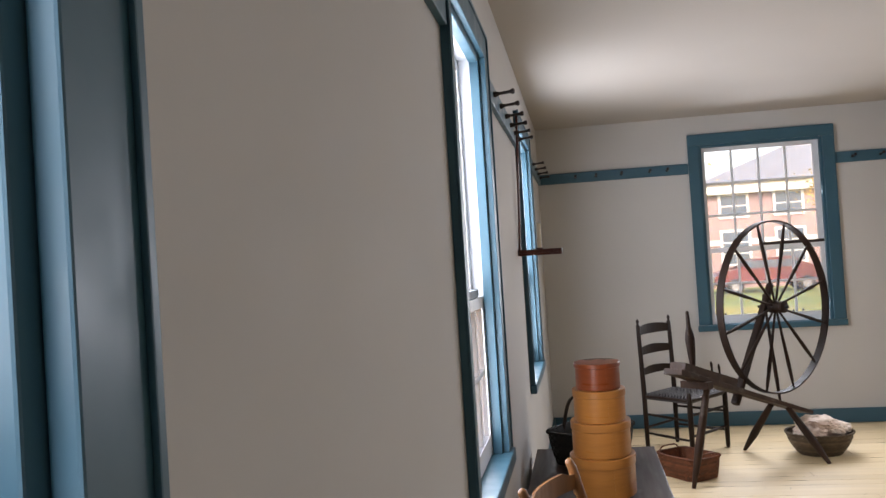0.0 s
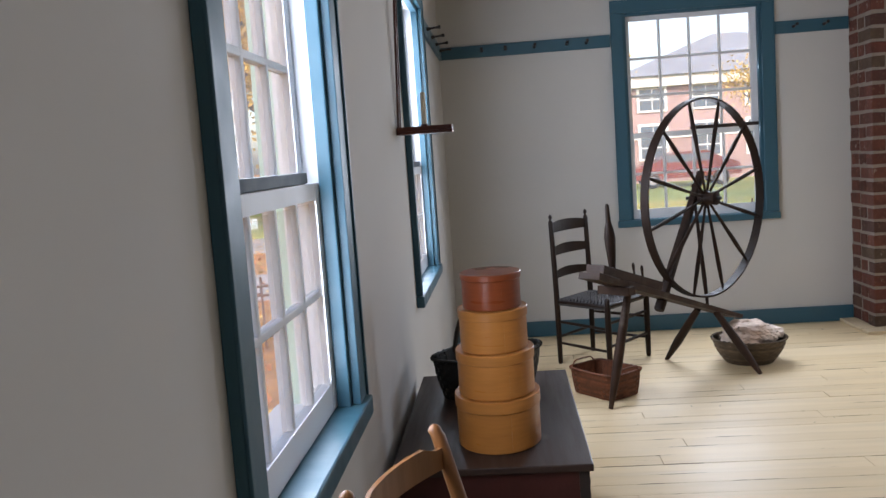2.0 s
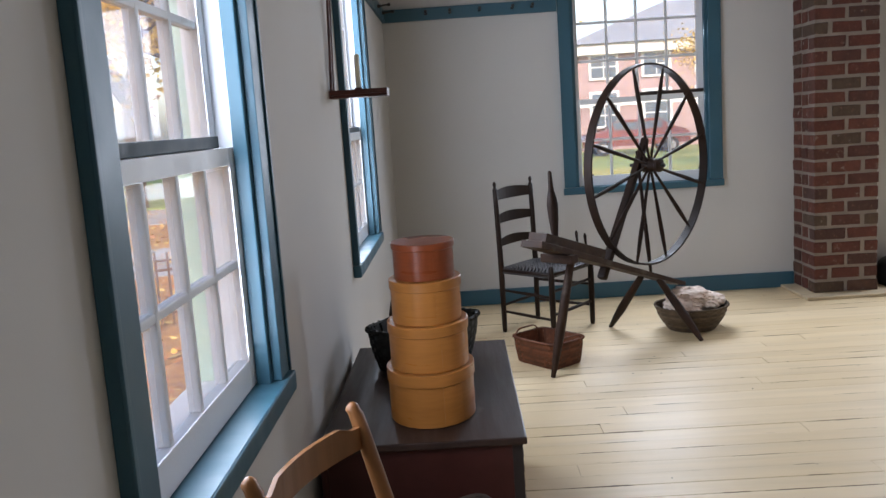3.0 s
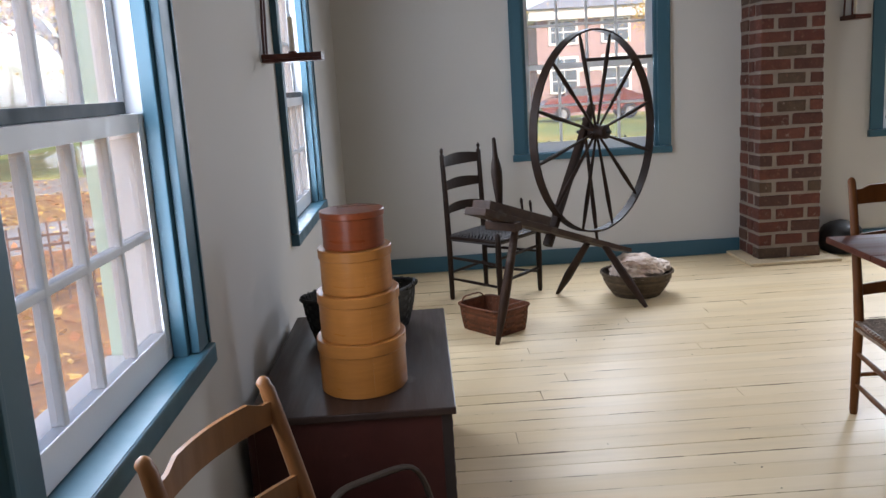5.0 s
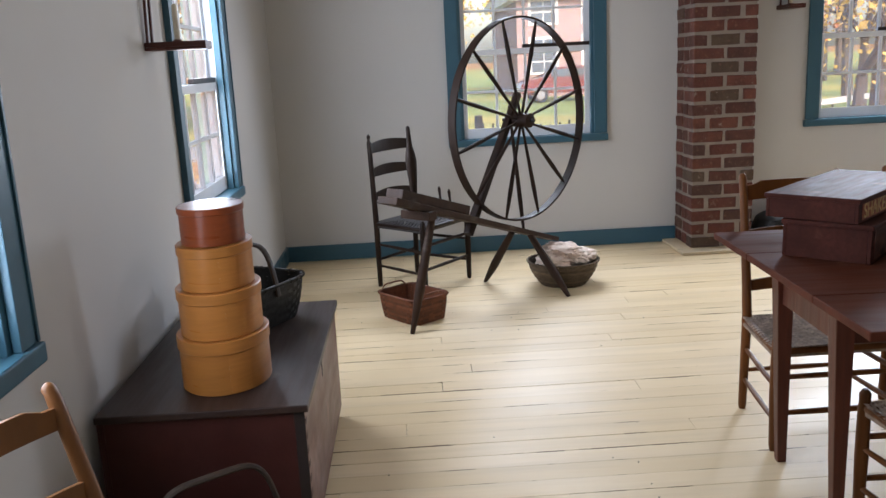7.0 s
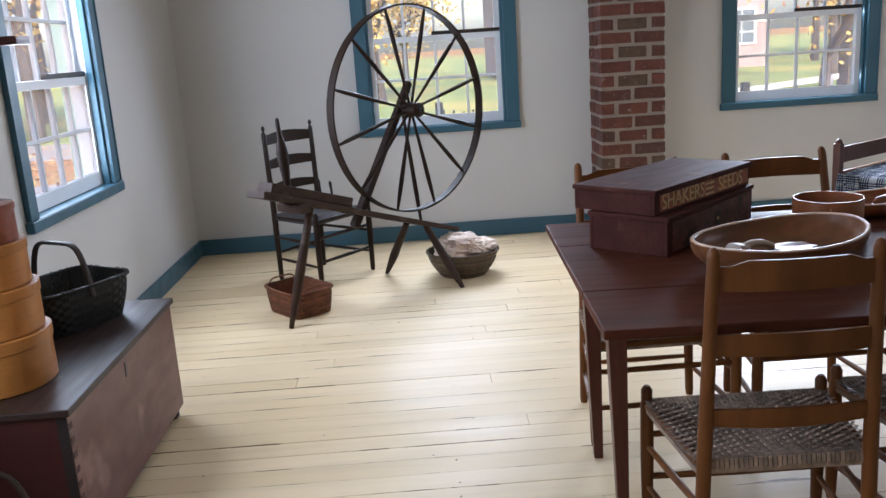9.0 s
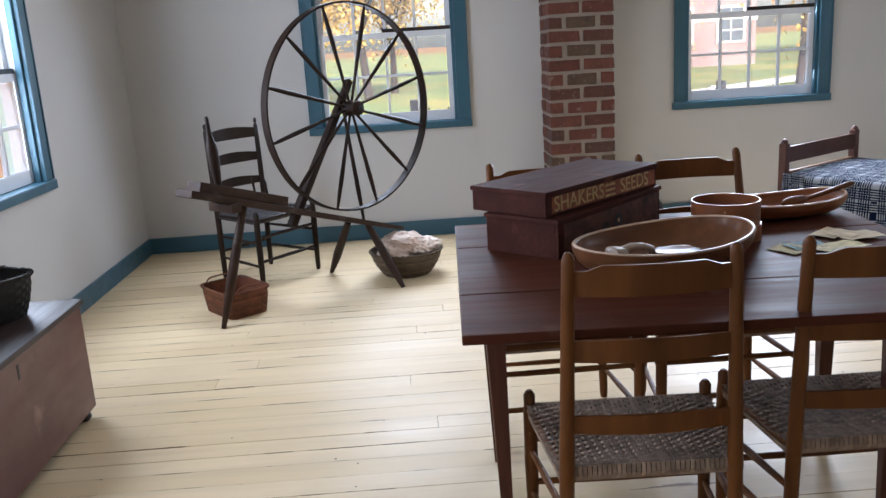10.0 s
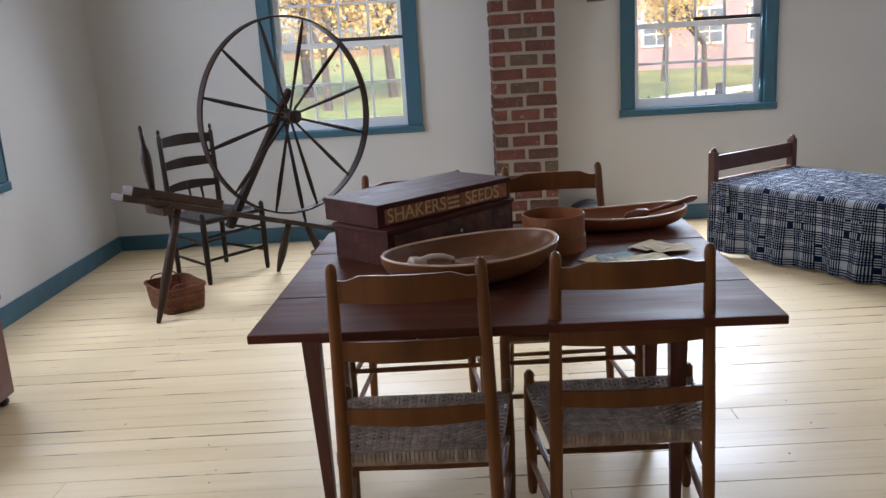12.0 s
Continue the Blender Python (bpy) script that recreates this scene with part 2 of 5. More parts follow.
# bricks burnt to different colours, smeared with lime
k = Nodes(BRICK)
tone = k.n.new("ShaderNodeObjectInfo").outputs["Random"]
ramp = k.n.new("ShaderNodeValToRGB")
ramp.color_ramp.interpolation = "CONSTANT"
shades = ((0.0, (0.128, 0.042, 0.030)), (0.24, (0.150, 0.052, 0.036)), (0.45, (0.104, 0.042, 0.032)), (0.64, (0.084, 0.042, 0.034)), (0.78, (0.122, 0.066, 0.045)), (0.90, (0.102, 0.068, 0.046)))
while len(ramp.color_ramp.elements) < len(shades):
    ramp.color_ramp.elements.new(0.5)
for e, (at, c) in zip(ramp.color_ramp.elements, shades):
    e.position, e.color = at, (*c, 1)
k.l.new(tone, ramp.inputs[0])
col = k.mix(k.span(k.noise(14), 0.35, 0.7, 0, 0.55), ramp.outputs[0], (0.060, 0.028, 0.022))
col = k.mix(k.span(k.noise(40, detail=6), 0.58, 0.75, 0, 0.6), col, (0.24, 0.13, 0.09))
col = k.mix(k.span(k.noise(17, detail=8, rough=0.65), 0.62, 0.70, 0, 0.75), col, (0.31, 0.26, 0.22))
k.l.new(col, k.b.inputs["Base Color"])
k.bump(k.math("ADD", k.noise(60, detail=6), k.noise(18)), 0.8, 0.006)

GLASS = bpy.data.materials.new("window_glass")
GLASS.use_nodes = True
gt = GLASS.node_tree
gt.nodes.remove(gt.nodes["Principled BSDF"])
g_clear, g_gloss, g_mix, g_edge, g_pow = (gt.nodes.new("ShaderNode" + k) for k in ("BsdfTransparent", "BsdfGlossy", "MixShader", "LayerWeight", "Math"))
g_gloss.inputs["Roughness"].default_value = 0.02
g_edge.inputs[0].default_value = 0.12
g_pow.operation, g_pow.inputs[1].default_value = "MULTIPLY", 0.18
gt.links.new(g_edge.outputs["Facing"], g_pow.inputs[0])
gt.links.new(g_pow.outputs[0], g_mix.inputs[0])
# Translucent share whitens the view, standing in for bloom from the overexposed outdoors.
g_veil, g_haze = gt.nodes.new("ShaderNodeBsdfTranslucent"), gt.nodes.new("ShaderNodeMixShader")
g_veil.inputs[0].default_value, g_haze.inputs[0].default_value = (0.9, 0.92, 0.95, 1), 0.13
gt.links.new(g_clear.outputs[0], g_haze.inputs[1])
gt.links.new(g_veil.outputs[0], g_haze.inputs[2])
gt.links.new(g_haze.outputs[0], g_mix.inputs[1])
gt.links.new(g_gloss.outputs[0], g_mix.inputs[2])
gt.links.new(g_mix.outputs[0], gt.nodes["Material Output"].inputs[0])


# ---- mesh helpers ----
def solid(name, bm, mat, smooth=False):
    bmesh.ops.recalc_face_normals(bm, faces=bm.faces)
    me = bpy.data.meshes.new(name)
    bm.to_mesh(me)
    bm.free()
    me.materials.append(mat)
    if smooth:
        for p in me.polygons:
            p.use_smooth = True
        me.set_sharp_from_angle(angle=radians(40))
    return me


def part(name, bm, mat, parent, label="", smooth=False):
    ob = new(name, solid(name, bm, mat, smooth))
    ob.parent = parent
    return tagged(ob, label)


def thing(name, m, label, category, group="", kind=""):
    ob = new(name)
    ob.empty_display_size = 0.05
    ob.matrix_basis = m
    return tagged(ob, label, category, group, kind)


def box(bm, x0, x1, y0, y1, z0, z1, bevel=0.0, m=None):
    g = bmesh.ops.create_cube(bm, size=1.0, matrix=Matrix.Translation(((x0 + x1) / 2, (y0 + y1) / 2, (z0 + z1) / 2)) @ Matrix.Diagonal((x1 - x0, y1 - y0, z1 - z0, 1)))
    v = g["verts"]
    if bevel:
        e = list({e for q in v for e in q.link_edges})
        r = bmesh.ops.bevel(bm, geom=e, offset=bevel, segments=2, affect="EDGES", profile=0.6)
        v = list({q for f in r["faces"] for q in f.verts} | {q for q in v if q.is_valid})
    if m:
        bmesh.ops.transform(bm, matrix=m, verts=v)
    return bm


def one_box(*a, **k):
    return box(bmesh.new(), *a, **k)


def axis_frame(p, q, up=(0, 0, 1)):
    """A turn that takes z to the way from p to q, with x as level as it can be."""
    d = (Vector(q) - Vector(p)).normalized()
    u = Vector(up)
    x = u.cross(d)
    if x.length < 1e-4:
        x = Vector((1, 0, 0))
    x.normalize()
    y = d.cross(x)
    return Matrix((x, y, d)).transposed().to_4x4()


def turned(bm, p, q, profile, segments=12):
    """A lathe-turned rod from p to q. profile: (share of the length, radius)."""
    p, q = Vector(p), Vector(q)
    f = Matrix.Translation(p) @ axis_frame(p, q)
    n = (q - p).length
    rings = []
    for s, r in profile:
        rings.append([bm.verts.new(f @ Vector((r * math.cos(a), r * math.sin(a), s * n))) for a in (2 * math.pi * i / segments for i in range(segments))])
    for a, b in zip(rings, rings[1:]):
        for i in range(segments):
            bm.faces.new((a[i], a[(i + 1) % segments], b[(i + 1) % segments], b[i]))
    bm.faces.new(rings[0][::-1])
    bm.faces.new(rings[-1])
    return bm


def rod(bm, p, q, r, r2=None, segments=10):
    r2 = r if r2 is None else r2
    return turned(bm, p, q, ((0, r * 0.8), (0.01, r), (0.99, r2), (1, r2 * 0.8)), segments)


def beam(bm, p, q, w, h, bevel=0.003, up=(0, 0, 1), w2=None, h2=None):
    """A squared bar from p to q, w wide and h high, that may taper."""
    p, q = Vector(p), Vector(q)
    f = Matrix.Translation(p) @ axis_frame(p, q, up)
    n = (q - p).length
    tmp = bmesh.new()
    box(tmp, -0.5, 0.5, -0.5, 0.5, 0, 1)
    w2, h2 = w2 or w, h2 or h
    for v in tmp.verts:
        k = v.co.z
        v.co = Vector((v.co.x * (w + (w2 - w) * k), v.co.y * (h + (h2 - h) * k), n * k))
    if bevel:
        bmesh.ops.bevel(tmp, geom=tmp.edges[:], offset=bevel, segments=2, affect="EDGES", profile=0.6)
    bmesh.ops.transform(tmp, matrix=f, verts=tmp.verts)
    return merge(bm, tmp)


def merge(bm, tmp):
    at = {v: bm.verts.new(v.co) for v in tmp.verts}
    for f in tmp.faces:
        bm.faces.new([at[v] for v in f.verts])
    tmp.free()
    return bm


def tube(bm, pts, r, closed=False, segments=8, flat=1.0):
    """A bent rod along points; flat squeezes it across."""
    pts = [Vector(p) for p in pts]
    n = len(pts)
    rings = []
    for i, p in enumerate(pts):
        a = pts[(i - 1) % n] if closed or i else p
        b = pts[(i + 1) % n] if closed or i < n - 1 else p
        f = axis_frame(a, b)
        rings.append([bm.verts.new(p + f @ Vector((r * math.cos(t), r * flat * math.sin(t), 0))) for t in (2 * math.pi * k / segments for k in range(segments))])
    for i in range(n if closed else n - 1):
        a, b = rings[i], rings[(i + 1) % n]
        for k in range(segments):
            bm.faces.new((a[k], a[(k + 1) % segments], b[(k + 1) % segments], b[k]))
    if not closed:
        bm.faces.new(rings[0][::-1])
        bm.faces.new(rings[-1])
    return bm


def shell(bm, rings):
    """Rings of points joined into a skin, each ring closed."""
    vs = [[bm.verts.new(p) for p in r] for r in rings]
    for a, b in zip(vs, vs[1:]):
        n = len(a)
        for i in range(n):
            bm.faces.new((a[i], a[(i + 1) % n], b[(i + 1) % n], b[i]))
    return vs


# ---- the room ----
XW, YN, XE, YS, TOP, THICK = -0.065, 7.47, 7.2, -2.8, 2.557, 0.13


def wall(name, m, length, holes, label):
    """A plastered wall along local x, its room face at local y = 0, with openings (a0, a1, z0, z1) cut through."""
    bm = bmesh.new()
    at = 0.0
    for a0, a1, z0, z1 in sorted(holes):
        box(bm, at, a0, 0, THICK, 0, TOP)
        box(bm, a0, a1, 0, THICK, 0, z0)
        box(bm, a0, a1, 0, THICK, z1, TOP)
        at = a1
    box(bm, at, length, 0, THICK, 0, TOP)
    ob = new(name, solid(name, bm, PLASTER))
    ob.matrix_basis = m
    return tagged(ob, label, "wall", kind="structure")


def hole(a0, a1, z0, z1):
    """The opening inside a window's casing, whose outer edge is given."""
    return (a0 + 0.075, a1 - 0.075, z0 + 0.04, z1 - 0.075)


def window(name, m, a0, a1, z0, z1, meet, label, prop=True, blind=False):
    """A twelve-over-eight sash window. Casing from a0 to a1 along the wall and from the sill's foot z0 to z1."""
    win = thing(name, m, label, "window", kind="structure")
    c = 0.085
    for x0, x1 in ((a0, a0 + c), (a1 - c, a1)):
        bm = one_box(x0, x1, -0.022, 0, z0 + 0.052, z1 - c - 0.001, 0.003)
        part("casing", bm, TRIM, win)
    part("casing", one_box(a0, a1, -0.022, 0, z1 - c, z1, 0.003), TRIM, win)
    # moulded outer bead of the casing
    bead = bmesh.new()
    box(bead, a0 - 0.005, a0 + 0.007, -0.028, -0.0221, z0 + 0.053, z1 + 0.005, 0.002)
    box(bead, a1 - 0.007, a1 + 0.005, -0.028, -0.0221, z0 + 0.053, z1 + 0.005, 0.002)
    box(bead, a0 + 0.0075, a1 - 0.0075, -0.028, -0.0221, z1 - 0.007, z1 + 0.005, 0.002)
    part("bead", bead, TRIM, win)
    sill = one_box(a0 - 0.012, a1 + 0.012, -0.036, 0, z0, z0 + 0.05, 0.006)
    box(sill, a0 + 0.077, a1 - 0.077, -0.032, 0.06, z0 + 0.041, z0 + 0.0512)
    part("sill", sill, TRIM, win)
    i0, i1, s0, s1 = a0 + c, a1 - c, z0 + 0.051, z1 - c
    stop = bmesh.new()
    box(stop, i0 - 0.009, i0 + 0.022, 0.001, 0.034, s0, s1, 0.003)
    box(stop, i1 - 0.022, i1 + 0.009, 0.001, 0.034, s0, s1, 0.003)
    box(stop, i0 + 0.023, i1 - 0.023, 0.001, 0.034, s1 - 0.022, s1 + 0.009, 0.003)
    part("stop", stop, TRIM, win)
    jamb = bmesh.new()
    box(jamb, i0 - 0.0095, i0 + 0.008, 0.0345, THICK, s0, s1)
    box(jamb, i1 - 0.008, i1 + 0.0095, 0.0345, THICK, s0, s1)
    box(jamb, i0 + 0.0085, i1 - 0.0085, 0.0345, THICK, s1 - 0.008, s1 + 0.0095)
    box(jamb, i0 + 0.0085, i1 - 0.0085, 0.0605, THICK + 0.06, s0 - 0.02, s0 + 0.012)
    part("jamb", jamb, SASH, win, "white painted sash channel")
    lo, hi = i0 + 0.010, i1 - 0.010

    def sash(zb, zt, y0, rows, foot):
        frm = bmesh.new()
        st = 0.045
        y1 = y0 + 0.034
        box(frm, lo, lo + st, y0, y1, zb, zt, 0.003)
        box(frm, hi - st, hi, y0, y1, zb, zt, 0.003)
        box(frm, lo + st, hi - st, y0 + 0.0004, y1 - 0.0004, zb, zb + foot, 0.003)
        box(frm, lo + st, hi - st, y0 + 0.0004, y1 - 0.0004, zt - 0.04, zt, 0.003)
        sa = part("sash", frm, SASH, win, "white painted sash")
        x0, x1, b0, b1 = lo + st, hi - st, zb + foot, zt - 0.04
        pw, ph = (x1 - x0) / 4, (b1 - b0) / rows
        for k in range(1, 4):
            part("muntin", one_box(x0 + k * pw - 0.009, x0 + k * pw + 0.009, y0 + 0.004, y1 - 0.004, b0, b1, 0.004), SASH, sa)
        for k in range(1, rows):
            part("muntin", one_box(x0, x1, y0 + 0.005, y1 - 0.005, b0 + k * ph - 0.009, b0 + k * ph + 0.009, 0.004), SASH, sa)
        for k in range(4):
            for r in range(rows):
                p = part("pane", one_box(x0 + k * pw + 0.008, x0 + (k + 1) * pw - 0.008, y0 + 0.016, y0 + 0.018, b0 + r * ph + 0.008, b0 + (r + 1) * ph - 0.008), GLASS, sa)
                p.visible_shadow = False

    sash(s0 + 0.002, meet, 0.036, 2, 0.07)
    sash(meet - 0.035, s1 - 0.009, 0.074, 3, 0.035)
    if prop:
        mid = (lo + hi) / 2
        part("prop_stick", one_box(lo + 0.01 if blind else mid - 0.02, hi - (0.10 if blind else 0.01), 0.040, 0.066, meet + 0.001, meet + 0.026, 0.002), STICK if blind else PEG, win, "dark stick lying on the meeting rail")
    out = bmesh.new()
    box(out, i0 - 0.12, i0 + 0.004, THICK + 0.001, THICK + 0.05, s0 - 0.05, s1 + 0.1)
    box(out, i1 - 0.004, i1 + 0.12, THICK + 0.001, THICK + 0.05, s0 - 0.05, s1 + 0.1)
    part("outer_casing", out, GREEN_TRIM, win, "pale green outside casing")
    return win


WEST = pose(XW, 0, 0, 0, 0, 90)
NORTH = pose(0, YN, 0)
W0, W1, W2 = (-0.33, 0.770, 0.735, 2.28), (2.335, 3.317, 0.735, 2.28), (4.842, 5.968, 0.735, 2.28)
N1, N2 = (1.18, 2.315, 0.78, 2.40), (3.785, 4.915, 0.80, 2.40)
wall("wall_west", WEST @ Matrix.Translation((YS - THICK, 0, 0)), YN - YS + 2 * THICK, [tuple(np.array(hole(*w)) + np.array((THICK - YS, THICK - YS, 0, 0))) for w in (W0, W1, W2)], "off-white plastered wall with tall sash windows")
wall("wall_north", pose(XW, YN, 0), XE - XW, [tuple(np.array(hole(*w)) + np.array((-XW, -XW, 0, 0))) for w in (N1, N2)], "off-white plastered wall with two sash windows and a chimney")
E1, E2, S1 = (-5.6, -4.4, 0.78, 2.38), (-1.6, -0.4, 0.78, 2.38), (-5.2, -4.0, 0.78, 2.38)
EAST = pose(XE, 0, 0, 0, 0, -90)
SOUTH = pose(0, YS, 0, 0, 0, 180)
wall("wall_east", EAST @ Matrix.Translation((-YN - THICK, 0, 0)), YN - YS + 2 * THICK, [tuple(np.array(hole(*w)) + np.array((YN + THICK, YN + THICK, 0, 0))) for w in (E1, E2)], "off-white plastered wall closing the room")
wall("wall_south", SOUTH @ Matrix.Translation((-XE, 0, 0)), XE - XW, [], "off-white plastered wall closing the room")
window("window_1", WEST, *W0, 1.34, "blue-trimmed sash window with white muntins", blind=True)
window("window_2", WEST, *W1, 1.345, "blue-trimmed sash window with white muntins and deep sill", blind=True)
window("window_3", WEST, *W2, 1.345, "blue-trimmed sash window in the corner of the room")
window("window_4", NORTH, *N1, 1.46, "blue-trimmed sash window behind the spinning wheel")
window("window_5", NORTH, *N2, 1.46, "blue-trimmed sash window near the bed")
window("window_6", EAST, *E1, 1.45, "blue-trimmed sash window on the far side")
window("window_7", EAST, *E2, 1.45, "blue-trimmed sash window on the far side")

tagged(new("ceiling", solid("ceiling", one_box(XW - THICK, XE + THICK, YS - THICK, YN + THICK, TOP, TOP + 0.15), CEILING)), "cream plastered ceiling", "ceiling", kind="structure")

# daylight standing in for the overcast sky, in the opening of each window
for (a0, a1, z0, z1), watts in ((W0, 7), (W1, 12), (W2, 15.5)):
    for depth, lo, hi in ((0.0395, z0 + 0.13, 1.30), (0.0765, 1.38, z1 - 0.14)):
        window_light(XW - depth, (a0 + a1) / 2, (lo + hi) / 2, 270, a1 - a0 - 0.25, hi - lo, watts * (hi - lo) / (z1 - z0 - 0.27))
for (a0, a1, z0, z1), watts in ((N1, 12), (N2, 25)):
    window_light((a0 + a1) / 2, YN - 0.045, (z0 + z1) / 2 + 0.02, 180, a1 - a0 - 0.23, z1 - z0 - 0.24, watts, spread=145, tilt=22, strips=3)
for (a0, a1, z0, z1), watts in ((E1, 3.5), (E2, 0.6)):
    window_light(XE + 0.049, -(a0 + a1) / 2, (z0 + z1) / 2 + 0.02, 90, a1 - a0 - 0.23, z1 - z0 - 0.24, watts, (0.80, 0.89, 1.0))

# baseboards
BB = 0.115
for nm, m, spans in (("baseboard_west", WEST, ((YS, YN - 0.0205),)), ("baseboard_north", NORTH, ((XW, 2.829), (3.266, XE))), ("baseboard_east", EAST, ((-YN, -YS),)), ("baseboard_south", SOUTH, ((-XE, -XW),))):
    bm = bmesh.new()
    for a, b in spans:
        box(bm, a, b, -0.02, -0.0005, 0.001, BB, 0.004)
    ob = new(nm, solid(nm, bm, TRIM))
    ob.matrix_basis = m
    tagged(ob, "blue painted baseboard along the wall", "baseboard", kind="structure")


# peg rails
def peg_rail(name, m, a0, a1, pegs, z0=2.085, z1=2.172):
    rail = thing(name, m, "blue painted peg rail with dark turned pegs", "peg rail", kind="structure")
    part("board", one_box(a0, a1, -0.021, -0.0005, z0, z1, 0.004), TRIM, rail)
    z = (z0 + z1) / 2
    for a in pegs:
        bm = turned(bmesh.new(), (a, -0.0212, z), (a, -0.105, z + 0.008), ((0, 0.011), (0.1, 0.012), (0.3, 0.006), (0.75, 0.0065), (0.88, 0.011), (0.96, 0.011), (1, 0.006)))
        part("peg", bm, PEG, rail, smooth=True)


peg_rail("peg_rail_1", WEST, 0.778, 2.327, [0.95, 1.22, 1.49, 1.76, 2.03, 2.2], 2.062, 2.149)
peg_rail("peg_rail_2", WEST, 3.325, 4.834, [3.50, 3.76, 4.02, 4.28, 4.54, 4.78], 2.066, 2.153)
peg_rail("peg_rail_3", WEST, 5.976, YN - 0.022, [6.2, 6.55, 6.9, 7.25])
peg_rail("peg_rail_4", NORTH, XW, 1.172, [0.25, 0.42, 0.63, 0.86, 1.0])
peg_rail("peg_rail_5", NORTH, 2.323, 2.829, [2.45, 2.66])
peg_rail("peg_rail_6", NORTH, 3.266, 3.777, [3.40, 3.62])
peg_rail("peg_rail_7", NORTH, 4.923, XE, [5.1 + 0.25 * i for i in range(8)])


# ---- the ladder-back chairs ----
def bowed(bm, p, q, h, thick, bow, arch=0.0, shape=None, steps=10):
    """A slat between two posts, bent backwards in the middle (local -y), with an arched upper edge."""
    p, q = Vector(p), Vector(q)
    rows = []
    for i in range(steps + 1):
        s = i / steps
        c = p.lerp(q, s) + Vector((0, -bow * math.sin(math.pi * s), 0))
        top = h / 2 + (shape(s) if shape else arch * math.sin(math.pi * s))
        rows.append([bm.verts.new(c + Vector((0, dy, dz))) for dy, dz in ((thick / 2, -h / 2), (thick / 2, top), (-thick / 2, top), (-thick / 2, -h / 2))])
    for a, b in zip(rows, rows[1:]):
        for k in range(4):
            bm.faces.new((a[k], a[(k + 1) % 4], b[(k + 1) % 4], b[k]))
    bm.faces.new(rows[0][::-1])
    bm.faces.new(rows[-1])
    return bm


def woven_seat(bm, wf, wb, depth, z, strands=30, seg=44):
    """Tape woven in a twill over the seat's rails."""
    th = 0.004
    for i in range(strands):
        v0, v1 = i / strands, (i + 0.86) / strands
        pts = []
        for k in range(seg + 1):
            u = k / seg
            over = 1 if ((k + 2 * i) % 4) < 2 else -1
            sag = -0.016 * math.sin(math.pi * u) * math.sin(math.pi * (v0 + v1) / 2)
            pts.append((u, z + sag + 0.0034 * over))
        lo, hi = [], []
        for u, zz in pts:
            for v, lst in ((v0, lo), (v1, hi)):
                w = wb + (wf - wb) * v
                lst.append(bm.verts.new(((u - 0.5) * w, v * depth, zz)))
        for k in range(seg):
            bm.faces.new((lo[k], lo[k + 1], hi[k + 1], hi[k]))
    for j in range(38):
        u0, u1 = j / 38 + 0.002, (j + 0.9) / 38
        a = []
        for v, zz in ((0, z - 0.03), (-0.012, z - 0.018), (0.0, z + 0.004), (0.25, z - 0.010), (0.5, z - 0.015), (0.75, z - 0.010), (1.0, z + 0.004), (1.012, z - 0.018), (1.0, z - 0.03)):
            w = wb + (wf - wb) * min(1, max(0, v))
            y = v * depth
            a.append([bm.verts.new(((u - 0.5) * w, y, zz)) for u in (u0, u1)])
        for p, q in zip(a, a[1:]):
            bm.faces.new((p[0], p[1], q[1], q[0]))
    return bm


